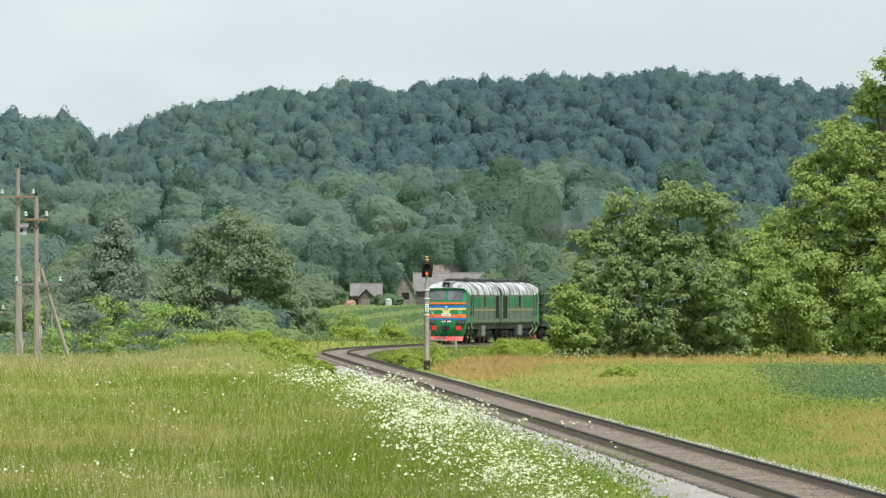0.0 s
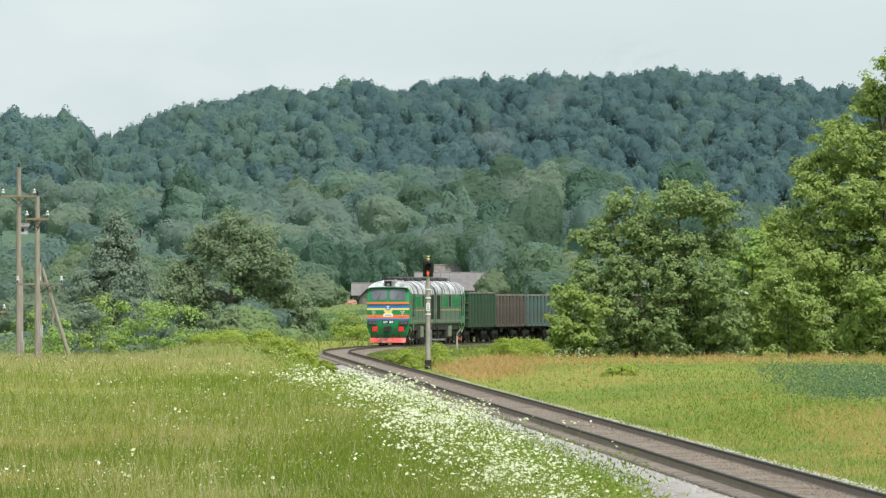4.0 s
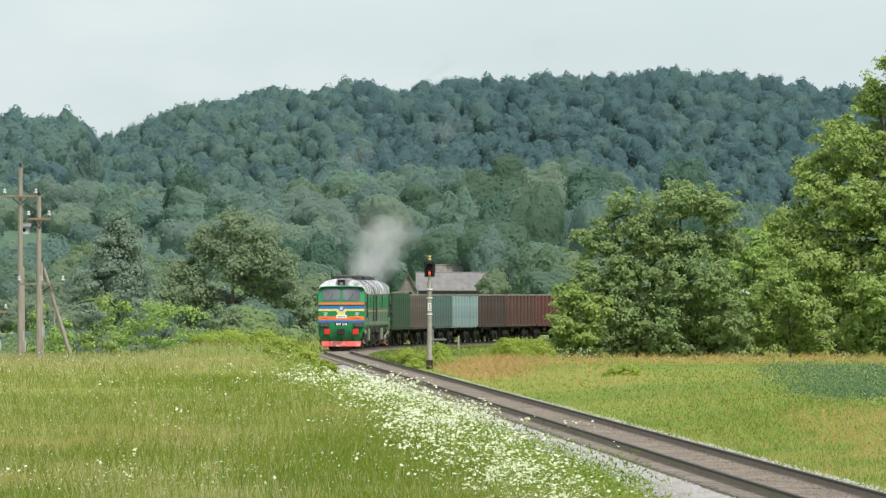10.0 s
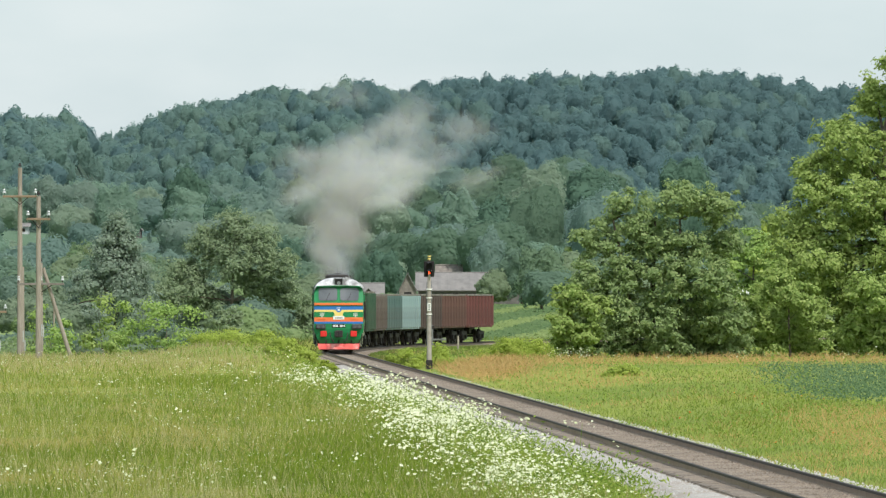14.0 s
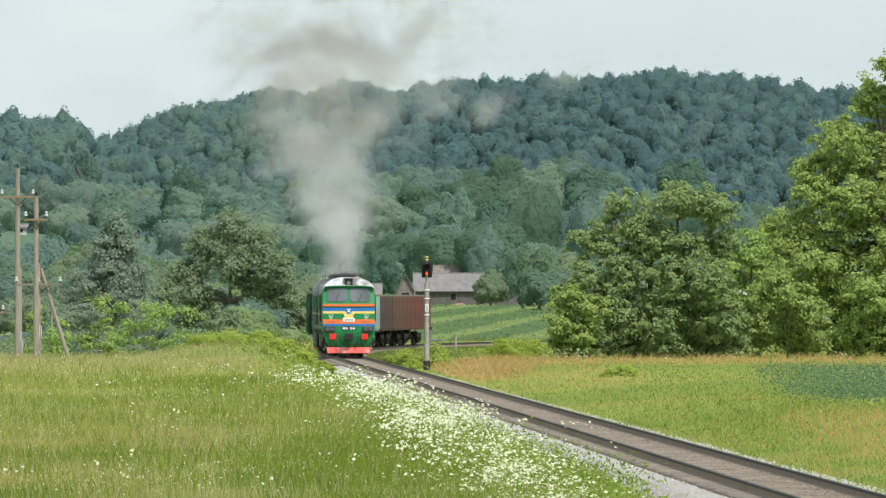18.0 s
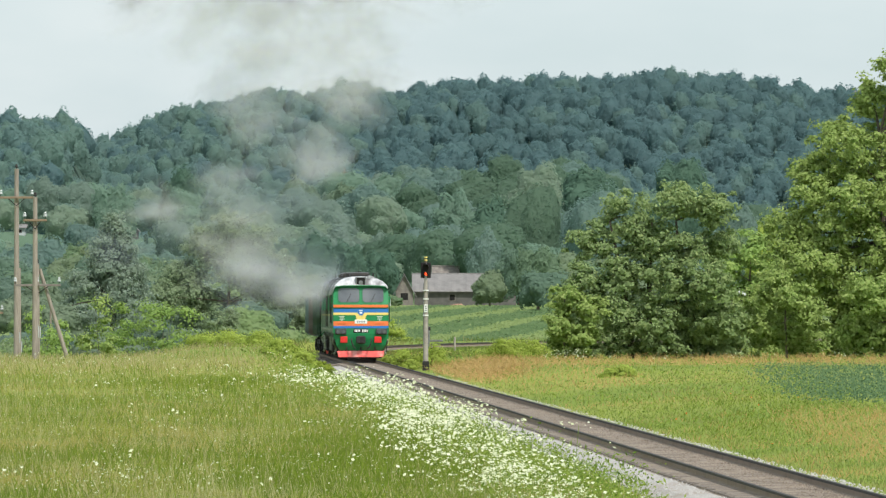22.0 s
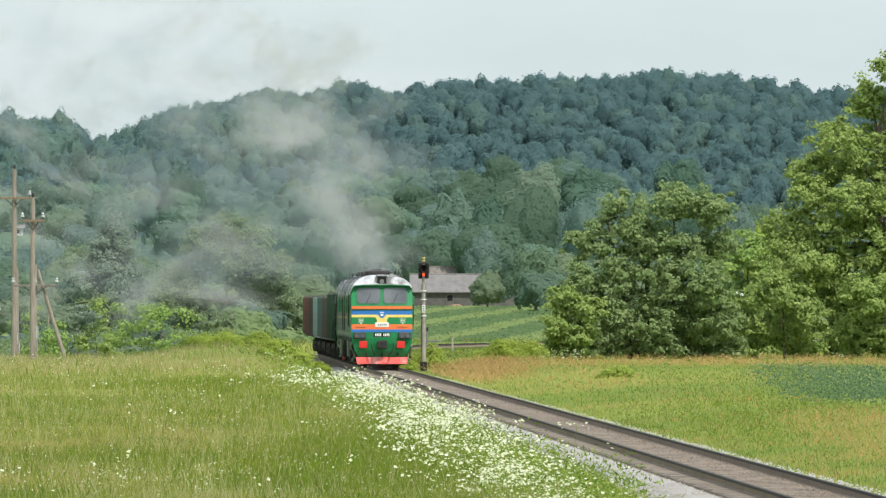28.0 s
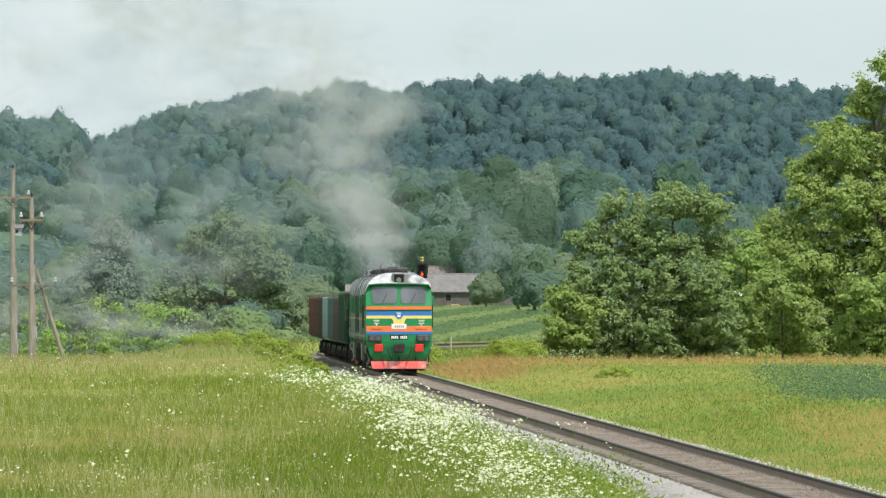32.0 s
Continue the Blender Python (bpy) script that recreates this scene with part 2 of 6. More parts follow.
def smoke_material(name, colour, cover, half):
    """A soft puff: thickest at its heart, thinning out to nothing at its edge, in uneven wisps."""
    m = bpy.data.materials.new(name)
    m.use_nodes = True
    t = m.node_tree
    d, tl, tp = node(t, "ShaderNodeBsdfDiffuse"), node(t, "ShaderNodeBsdfTranslucent"), node(t, "ShaderNodeBsdfTransparent")
    d.inputs["Color"].default_value = tl.inputs["Color"].default_value = (*colour, 1)
    m1, m2 = node(t, "ShaderNodeMixShader"), node(t, "ShaderNodeMixShader")
    m1.inputs[0].default_value = .5
    co = t.nodes.new("ShaderNodeTexCoord").outputs["Object"]
    mp = t.nodes.new("ShaderNodeMapping")
    mp.inputs["Scale"].default_value = tuple(1 / v for v in half)
    ln = t.nodes.new("ShaderNodeVectorMath")
    ln.operation = "LENGTH"
    t.links.new(co, mp.inputs[0]), t.links.new(mp.outputs[0], ln.inputs[0])
    edge = t.nodes.new("ShaderNodeMapRange")
    edge.interpolation_type = "SMOOTHSTEP"
    edge.inputs[1].default_value, edge.inputs[2].default_value, edge.inputs[3].default_value, edge.inputs[4].default_value = .05, 1.0, cover, 0.0
    t.links.new(ln.outputs["Value"], edge.inputs[0])
    away = t.nodes.new("ShaderNodeVectorMath")
    away.operation = "MULTIPLY_ADD"
    away.inputs[1].default_value = (37, 61, 23)
    t.links.new(t.nodes.new("ShaderNodeObjectInfo").outputs["Random"], away.inputs[0])
    t.links.new(co, away.inputs[2])
    wisp = node(t, "ShaderNodeTexNoise", Scale=.5, Detail=2, Roughness=.5)
    t.links.new(away.outputs[0], wisp.inputs["Vector"])
    k = t.nodes.new("ShaderNodeMath")
    k.operation = "MULTIPLY"
    t.links.new(edge.outputs[0], k.inputs[0]), t.links.new(ramp(t, wisp.outputs["Fac"], .12, .72), k.inputs[1])
    t.links.new(k.outputs[0], m2.inputs[0])
    t.links.new(d.outputs[0], m1.inputs[1]), t.links.new(tl.outputs[0], m1.inputs[2])
    t.links.new(tp.outputs[0], m2.inputs[1]), t.links.new(m1.outputs[0], m2.inputs[2])
    t.links.new(m2.outputs[0], t.nodes["Material Output"].inputs["Surface"])
    return m


PUFF = (1.38, 3.6, 1.55)
M_SOOT = smoke_material("brown_exhaust_smoke", (.43, .395, .37), .13, PUFF)
M_SMOKE = smoke_material("dense_exhaust_smoke", (.70, .70, .71), .115, PUFF)
M_DRIFT = smoke_material("drifting_blue_haze", (.40, .46, .53), .039, PUFF)
M_HAZE = smoke_material("thin_exhaust_smoke", (.70, .71, .735), .055, PUFF)


# ---------------------------------------------------------------- mesh helpers
def part(name, bm, material, parent=None, label=""):
    """Links a bmesh as one mesh object under a thing or a part."""
    me = bpy.data.meshes.new(name)
    bmesh.ops.recalc_face_normals(bm, faces=bm.faces)
    bm.to_mesh(me)
    bm.free()
    me.materials.append(material)
    ob = new(name, me)
    ob.parent = parent
    if label:
        tagged(ob, label)
    return ob


def shared(name, me, parent, m):
    """One more object on a mesh that is already there."""
    ob = new(name, me)
    ob.parent = parent
    ob.matrix_basis = m
    return ob


def box(bm, x0, x1, y0, y1, z0, z1, bevel=0.0):
    vs = bmesh.ops.create_cube(bm, size=1.0)["verts"]
    for v in vs:
        v.co = Vector((x0 + (v.co.x + .5) * (x1 - x0), y0 + (v.co.y + .5) * (y1 - y0), z0 + (v.co.z + .5) * (z1 - z0)))
    if bevel:
        es = list({e for v in vs for e in v.link_edges})
        bmesh.ops.bevel(bm, geom=es, offset=bevel, segments=2, affect="EDGES", profile=.5)
    return bm


def rod(bm, p0, p1, r0, r1=None, n=8):
    p0, p1 = Vector(p0), Vector(p1)
    d = p1 - p0
    m = Matrix.Translation((p0 + p1) / 2) @ d.to_track_quat("Z", "Y").to_matrix().to_4x4()
    bmesh.ops.create_cone(bm, cap_ends=True, segments=n, radius1=r0, radius2=r0 if r1 is None else r1, depth=d.length, matrix=m)
    return bm


def loft(bm, rings, close=True, caps=True):
    """Skins rings of equally many points."""
    vs = [[bm.verts.new(p) for p in ring] for ring in rings]
    n = len(vs[0])
    for a, b in zip(vs, vs[1:]):
        for i in range(n if close else n - 1):
            j = (i + 1) % n
            bm.faces.new((a[i], a[j], b[j], b[i]))
    if caps and close:
        bm.faces.new(vs[0])
        bm.faces.new(vs[-1][::-1])
    return bm


def lumpy(bm, centre, radius, n=1, rough=.25, squash=1.0, rng=random):
    vs = bmesh.ops.create_icosphere(bm, subdivisions=n, radius=1)["verts"]
    for v in vs:
        k = radius * (1 + rough * (rng.random() - .5))
        v.co = Vector(centre) + Vector((v.co.x * k, v.co.y * k, v.co.z * k * squash))
    return bm


def thing(name, label, category, group="", kind="", at=None):
    ob = new(name)
    ob.empty_display_size = .5
    if at is not None:
        ob.matrix_basis = at
    return tagged(ob, label, category, group, kind)


def unit(v):
    return v / np.maximum(np.linalg.norm(v, axis=1, keepdims=True), 1e-9)


def raw_mesh(name, V, F, material):
    me = bpy.data.meshes.new(name)
    V, F = np.asarray(V, np.float32), np.asarray(F, np.int32)
    k = F.shape[1]
    me.vertices.add(len(V))
    me.vertices.foreach_set("co", V.ravel())
    me.loops.add(F.size)
    me.loops.foreach_set("vertex_index", F.ravel())
    me.polygons.add(len(F))
    me.polygons.foreach_set("loop_start", np.arange(0, F.size, k, dtype=np.int32))
    me.polygons.foreach_set("loop_total", np.full(len(F), k, np.int32))
    me.materials.append(material)
    me.update(calc_edges=True)
    return me


def leaf_arrays(P, N, S, rng, narrow=.62):
    """Diamond-shaped leaves at P, facing N, with half length S."""
    N = unit(N)
    A = unit(np.cross(N, rng.normal(size=N.shape)))
    B = np.cross(N, A)
    S = np.asarray(S)[:, None]
    fold = N * S * .18
    V = np.stack([P + A * S, P + B * S * narrow - fold, P - A * S, P - B * S * narrow - fold], 1).reshape(-1, 3)
    return V, np.arange(len(V)).reshape(-1, 4)


def leaf_mesh(name, P, N, S, material, rng, narrow=.62):
    V, F = leaf_arrays(P, N, S, rng, narrow)
    return raw_mesh(name, V, F, material)


def blade_mesh(name, P, H, W, material, rng, lean=.35, tip=.12):
    """Tapered blades of grass, each a bent strip of its own."""
    n = len(P)
    ang = rng.uniform(0, 2 * np.pi, n)
    side = np.stack([np.cos(ang), np.sin(ang) * .3, np.zeros(n)], 1) * (W / 2)[:, None]
    away = np.stack([rng.normal(size=n), rng.normal(size=n), np.zeros(n)], 1) * (H * lean)[:, None]
    up = np.stack([np.zeros(n), np.zeros(n), H], 1)
    V = np.stack([P - side, P + side, P + up * .95 + away + side * tip, P + up + away - side * tip], 1).reshape(-1, 3)
    return raw_mesh(name, V, np.arange(len(V)).reshape(-1, 4), material)


# ---------------------------------------------------------------- the line of the track
TURN_Y, SLANT, RADIUS = 590.0, -0.0303, 708.0
P0 = np.array([1.45 + (338 - TURN_Y) * .0303, TURN_Y])
A0 = math.atan(SLANT)


def on_track(s):
    """Point and heading (away from the camera) at s metres past the start of the curve."""
    if s <= 0:
        return P0[0] + math.sin(A0) * s, P0[1] + math.cos(A0) * s, A0
    c = min(s, 420.0)
    a = A0 + c / RADIUS
    x = P0[0] + RADIUS * (math.cos(A0) - math.cos(a))
    y = P0[1] + RADIUS * (math.sin(a) - math.sin(A0))
    if s > 420:
        x, y = x + math.sin(a) * (s - 420), y + math.cos(a) * (s - 420)
    return x, y, a


_S = np.arange(-650, 900, 2.0)
_TR = np.array([on_track(v)[:2] for v in _S])


def track_x(y):
    return np.interp(y, _TR[:, 1], _TR[:, 0])


def smooth(v, a, b):
    t = np.clip((np.asarray(v, float) - a) / (b - a), 0, 1)
    return t * t * (3 - 2 * t)


def crest(x):
    """Height of the far ridge over the valley's width."""
    x = np.asarray(x, float)
    z = 77.3 + 6 * smooth(x, 20, 95) - 6 * smooth(x, 128, 165) - 6 * smooth(-x, 60, 100) - 12 * smooth(-x, 98, 125) - 8 * smooth(-x, 120, 145)
    z = z + 1.8 * np.exp(-((x + 98) / 22) ** 2) + 1.5 * np.exp(-((x - 108) / 34) ** 2)
    return z + 3 * np.exp(-((x + 36) / 14) ** 2) + .7 * np.sin(x / 13) + .6 * np.sin(x / 6 + 1)


def height(x, y):
    """Lie of the land."""
    x, y = np.asarray(x, float), np.asarray(y, float)
    off = x - track_x(y)
    near = 1 - smooth(y, 640, 900)
    left = -.42 + .72 * smooth(-off, 2.3, 5.2) - .10 * smooth(-off, 9, 17) * smooth(y, 250, 480) + 1.2 * (1 - smooth(y, 0, 150)) * smooth(-off, 3, 9)
    left = left + .50 * np.exp(-((y - 510) / 50) ** 2) * smooth(-off, 2.5, 5) * (1 - smooth(-off, 7.5, 12))
    left = left - 4.5 * smooth(y, 505, 680) * smooth(-off, 6, 14)
    far = smooth(y, 566, 625)
    right = -.5 + (1 - far) * .45 * smooth(off, 2.4, 9) + far * .27 * smooth(off, 1.4, 2.6)
    z = np.where(off < 0, left, right) * near
    z = z + (-.45) * (1 - near) * (1 - smooth(y, 900, 1100))
    z = z + 2.0 * smooth(y, 850, 1550) + 18 * smooth(y, 1580, 2250) * (1 + .18 * np.sin(x / 31 + .6))
    z = z - 5 * smooth(y, 2300, 2700) + (crest(x) - 17) * smooth(y, 3330, 3900)
    lobe = 38 * smooth(y, 2750, 3250) * (1 - smooth(x, -121, -108)) * (1 - smooth(y, 3250, 3500))
    z = np.maximum(z, np.where(lobe > 1, 15 + lobe, -99))
    z = z + 25 * smooth(np.abs(x), 260, 900) * smooth(y, 1200, 3000)
    return z


def build_ground():
    xs = np.concatenate([-np.geomspace(3500, 62, 26), np.arange(-60, 61, 1.25), np.geomspace(62, 3500, 26)])
    ys = np.concatenate([np.linspace(-400, 120, 14), np.arange(130, 900, 5), np.arange(900, 2400, 25), np.arange(2400, 4200, 40), np.linspace(4200, 4950, 8)])
    X, Y = np.meshgrid(xs, ys)
    Z = height(X, Y)
    V = np.stack([X, Y, Z], -1).reshape(-1, 3)
    n, k = len(ys), len(xs)
    i = np.arange((n - 1) * k).reshape(n - 1, k)[:, :-1].ravel()
    F = np.stack([i, i + 1, i + k + 1, i + k], 1)
    m = bpy.data.materials.new("soil_and_turf")
    m.use_nodes = True
    t = m.node_tree
    b = t.nodes["Principled BSDF"]
    b.inputs["Roughness"].default_value = 1.0
    b.inputs["Specular IOR Level"].default_value = 0.1
    col = mixed(t, ramp(t, noise_of(t, 1.3, 5), .35, .65), (.19, .235, .045), (.27, .30, .065))
    col = mixed(t, ramp(t, noise_of(t, .06, 4), .5, .7), col, (.25, .25, .055))
    col = mixed(t, ramp(t, noise_of(t, .013, 3), .42, .6), col, (.16, .22, .04))
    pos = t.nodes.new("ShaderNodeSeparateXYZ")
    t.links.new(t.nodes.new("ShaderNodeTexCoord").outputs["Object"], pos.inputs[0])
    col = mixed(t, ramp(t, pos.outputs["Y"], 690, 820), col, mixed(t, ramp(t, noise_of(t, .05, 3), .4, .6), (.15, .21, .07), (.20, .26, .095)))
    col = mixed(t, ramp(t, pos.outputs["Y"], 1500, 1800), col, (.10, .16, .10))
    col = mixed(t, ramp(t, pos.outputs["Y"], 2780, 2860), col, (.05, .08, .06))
    t.links.new(col, b.inputs["Base Color"])
    bp = node(t, "ShaderNodeBump", Strength=.6, Distance=.15)
    t.links.new(noise_of(t, 3.0, 5), bp.inputs["Height"])
    t.links.new(bp.outputs[0], b.inputs["Normal"])
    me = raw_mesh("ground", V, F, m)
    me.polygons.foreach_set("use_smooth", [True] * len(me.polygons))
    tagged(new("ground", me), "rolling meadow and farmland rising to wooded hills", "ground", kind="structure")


def sweep(bm, s0, s1, step, profile, close=False):
    """Carries a cross-section (offset, height) along the track."""
    rings = []
    for s in np.arange(s0, s1 + step, step):
        x, y, a = on_track(float(s))
        rings.append([(x + math.cos(a) * o, y - math.sin(a) * o, z) for o, z in profile])
    return loft(bm, rings, close=close, caps=close)


def build_track():
    shape = [(-3.1, -.75), (-1.9, -.24), (-1.45, -.21), (1.45, -.21), (1.7, -.24), (2.8, -.75)]
    bm = sweep(bmesh.new(), -590, -80, 6, shape)
    bed = tagged(part("ballast_bed", bm, M_BALLAST), "pale grey crushed-stone ballast bed under the rails", "ballast", kind="structure")
    bm = sweep(bmesh.new(), -74, 760, 6, shape)
    part("dirty_ballast", bm, M_WALKBED, bed, "brown dirty ballast round the curve")
    bm = sweep(bmesh.new(), -590, 760, 6, [(-1.4, -.215), (-1.2, -.16), (-.9, -.165), (-.3, -.14), (.3, -.145), (.9, -.165), (1.2, -.16), (1.4, -.215)])
    part("oily_middle", bm, M_WALKBED, bed, "brown oil-stained ballast between the rails")
    for o, nm in ((-.795, "rail_left"), (.795, "rail_right")):
        bm = sweep(bmesh.new(), -590, 760, 5, [(o - .07, -.18), (o - .07, -.16), (o - .012, -.14), (o - .012, -.045), (o - .036, -.035), (o - .036, -.004),
                                               (o + .036, -.004), (o + .036, -.035), (o + .012, -.045), (o + .012, -.14), (o + .07, -.16), (o + .07, -.18)], True)
        rail = tagged(part(nm, bm, M_RAIL), "rusty brown steel running rail with a worn head", "rail", "rails of the track", "structure")
        bm = sweep(bmesh.new(), -590, 760, 5, [(o - .039, -.045), (o - .039, 0), (o + .039, 0), (o + .039, -.045)], True)
        part("rail_head", bm, M_RAILTOP, rail, "polished steel running surface")
    return bed


# ---------------------------------------------------------------- the train
def bogie(parent, y, axles, radius, wide, spin):
    """A bogie: side frames, springs, axle boxes and wheelsets that turn."""
    span = axles[-1] - axles[0]
    bm = bmesh.new()
    for sx in (-1, 1):
        box(bm, sx * wide - .09, sx * wide + .09, y + axles[0] - .45, y + axles[-1] + .45, radius + .08, radius + .36, .04)
        for a in axles:
            box(bm, sx * wide - .13, sx * wide + .13, y + a - .17, y + a + .17, radius - .18, radius + .14, .03)
        for k in range(len(axles) - 1):
            mid = (axles[k] + axles[k + 1]) / 2
            for d in (-.22, .22):
                rod(bm, (sx * wide, y + mid + d, radius - .22), (sx * wide, y + mid + d, radius + .2), .09, n=8)
            box(bm, sx * wide - .1, sx * wide + .1, y + mid - .42, y + mid + .42, radius - .32, radius - .22)
    box(bm, -wide, wide, y - .25, y + .25, radius + .1, radius + .45, .03)
    part("bogie_frame", bm, M_DARK, parent)
    for a in axles:
        bm = bmesh.new()
        rod(bm, (-wide, 0, 0), (wide, 0, 0), .08)
        for sx in (-1, 1):
            rod(bm, (sx * .72, 0, 0), (sx * .86, 0, 0), radius, n=24)
            rod(bm, (sx * .68, 0, 0), (sx * .72, 0, 0), radius + .03, n=24)
            for k in range(6):
                an = k * math.pi / 3
                rod(bm, (sx * .855, math.cos(an) * radius * .55, math.sin(an) * radius * .55),
                    (sx * .868, math.cos(an) * radius * .55, math.sin(an) * radius * .55), .05, n=6)
        ws = part("wheelset", bm, M_WHEEL, parent, "dark steel wheelset")
        ws.matrix_basis = pose(0, y + a, radius)
        spin.append((ws, y + a, radius))


def coupler(parent, y, sgn):
    bm = bmesh.new()
    box(bm, -.12, .12, min(y, y - sgn * .7), max(y, y - sgn * .7), .95, 1.2, .03)
    box(bm, -.24, .2, y - .16, y + .16, .88, 1.3, .05)
    box(bm, .06, .26, min(y + sgn * .1, y + sgn * .3), max(y + sgn * .1, y + sgn * .3), .92, 1.26, .04)
    part("coupler", bm, M_DARK, parent)
    for sx in (-.55, .5):
        bm = bmesh.new()
        pts = [Vector((sx, y - sgn * .1, 1.15)), Vector((sx, y + sgn * .12, 1.0)), Vector((sx * .8, y + sgn * .16, .72)), Vector((sx * .55, y + sgn * .14, .62))]
        for a, b in zip(pts, pts[1:]):
            rod(bm, a, b, .035, n=6)
        part("brake_hose", bm, M_DARK, parent)


def rake(z):
    return 8.36 - .30 * max(0.0, z - 2.95) - .12 * max(0.0, 1.4 - z)


def roof_line(top=4.45, eave=3.48, n=15, w=1.475, square=.9):
    """Arch of the roof from one eave to the other."""
    pts = []
    for i in range(n):
        a = math.pi * i / (n - 1)
        c, s = math.cos(a), math.sin(a)
        pts.append((math.copysign(abs(c) ** .72, c) * w, eave + (top - eave) * s ** square))
    return pts


def on_face(bm, x0, x1, z0, z1, proud=.02, bevel=0.0, deep=.03):
    """A panel on the raked front of the cab."""
    start = len(bm.verts)
    box(bm, x0, x1, 0, deep + proud, z0, z1, bevel)
    bm.verts.ensure_lookup_table()
    for v in bm.verts[start:]:
        bow = -.07 * (abs(v.co.x) / 1.45) ** 2.4
        v.co.y += rake(v.co.z) - deep + bow
    return bm


def round_face(bm, x0, x1, z0, z1, r, proud):
    """A pane or frame with rounded corners on the raked front."""
    pts = []
    for cx, cz, a0 in ((x1 - r, z1 - r, 0), (x0 + r, z1 - r, 90), (x0 + r, z0 + r, 180), (x1 - r, z0 + r, 270)):
        for k in range(5):
            a = math.radians(a0 + k * 22.5)
            pts.append((cx + r * math.cos(a), cz + r * math.sin(a)))
    def at(d):
        return [(x, rake(z) - .07 * (abs(x) / 1.45) ** 2.4 + d, z) for x, z in pts]
    return loft(bm, [at(-.03), at(proud)])


def strip_face(bm, x0, x1, z0, z1, proud=.02):
    """A painted band on the bowed front, in short lengths."""
    rings = []
    for i in range(11):
        x = x0 + (x1 - x0) * i / 10
        bow = -.07 * (abs(x) / 1.45) ** 2.4
        zs = [z0, z1] if z1 < 2.96 else [z0, 1.4, 2.95, z1]
        rings.append([(x, rake(z) + bow + proud, z) for z in zs] + [(x, rake(z) + bow - .03, z) for z in zs[::-1]])
    return loft(bm, rings)


def build_loco(label):
    spin = []
    t = thing("diesel_locomotive", label, "locomotive", "sections of the locomotive")
    w = 1.475
    # body shell: side walls and cab nose
    def ring(y, k):
        prof = [(-w * .97, 1.42), (-w, 1.46), (-w, 2.2), (-w, 2.95), (-w, 3.3), (-w, 3.48), (0, 3.48), (w, 3.48), (w, 3.3), (w, 2.95), (w, 2.2), (w, 1.46), (w * .97, 1.42), (0, 1.42)]
        out = []
        for x, z in prof:
            yy = y if y < 7 else y + (rake(z) - 8.36) - (.07 * (abs(x) / 1.45) ** 2.4 if y > 8.3 else 0)
            out.append((x * k, yy, z))
        return out
    bm = loft(bmesh.new(), [ring(-8.35, .985), ring(-8.3, 1), ring(6.9, 1), ring(7.9, 1), ring(8.2, .995), ring(8.34, .985)])
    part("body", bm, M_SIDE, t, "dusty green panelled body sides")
    bm = bmesh.new()
    strip_face(bm, -1.455, 1.455, 1.13, 3.54, .006)
    strip_face(bm, -1.44, 1.44, 3.5, 3.72, .004)
    strip_face(bm, -1.38, 1.38, 3.70, 3.84, .002)
    strip_face(bm, -1.28, 1.28, 3.82, 3.95, 0)
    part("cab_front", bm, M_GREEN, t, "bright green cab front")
    # skirt below the cab
    bm = bmesh.new()
    loft(bm, [[(-x, y, z), (x, y, z), (x * .97, 7.3, z), (-x * .97, 7.3, z)] for x, y, z in ((1.12, 8.1, .52), (1.3, 8.24, .8), (1.39, 8.33, 1.14))])
    part("cab_skirt", bm, M_GREEN, t, "green skirt curving in below the cab")
    # corner pillars of the cab, bright green on the side too
    for sx in (-1, 1):
        bm = bmesh.new()
        box(bm, sx * 1.478 - .012, sx * 1.478 + .012, 6.75, 8.0, 1.44, 3.6, .008)
        part("cab_side", bm, M_GREEN, t, "bright green cab side")
    # painted bands across the front
    for nm, z0, z1, mt in (("thin_blue_band", 1.70, 1.82, M_BLUE), ("wide_orange_band", 1.82, 2.07, M_ORANGE), ("yellow_band", 2.40, 2.53, M_YELLOW),
                           ("blue_band", 2.53, 2.74, M_BLUE), ("orange_band", 2.80, 2.94, M_ORANGE)):
        bm = strip_face(bmesh.new(), -1.455, 1.455, z0, z1, .07 if nm == "orange_band" else .016)
        part(nm, bm, mt, t)
    for sx in (-1, 1):
        for nm, z0, z1, mt in (("side_band_blue", 1.56, 1.66, M_BLUE), ("side_band_yellow", 2.33, 2.42, M_YELLOW)):
            bm = box(bmesh.new(), sx * 1.482 - .01, sx * 1.482 + .01, -8.2, 6.7, z0, z1)
            part(nm, bm, M_TANK if mt is M_BLUE else M_OLDYELLOW, t)
    # shield on the front
    bm = bmesh.new()
    for i, (hw, z) in enumerate(((.42, 2.42), (.30, 2.34), (.26, 2.26), (.24, 2.12))):
        if i:
            on_face(bm, -hw, hw, z, lastz, .022)
        lastz = z
    part("yellow_badge", bm, M_YELLOW, t)
    bm = on_face(on_face(bmesh.new(), -.17, .17, 2.46, 2.74, .028), -.1, .1, 2.38, 2.46, .028)
    part("blue_badge", bm, M_BLUE, t)
    bm = on_face(on_face(bmesh.new(), -.07, .07, 2.47, 2.57, .036), -.1, .1, 2.62, 2.66, .036)
    part("badge_mark", bm, M_PLATE, t)
    bm = on_face(bmesh.new(), -.33, .33, 1.94, 2.16, .03, .01)
    part("number_board", bm, M_PLATE, t, "white board with worn marks")
    bm = bmesh.new()
    for i in range(5):
        on_face(bm, -.22 + i * .09, -.17 + i * .09, 2.0, 2.09, .034)
    part("worn_marks", bm, M_GREY, t)
    part("mark_board", on_face(bmesh.new(), -.40, .40, 1.46, 1.67, .014, .006), M_BLACK, t, "black board with white marks")
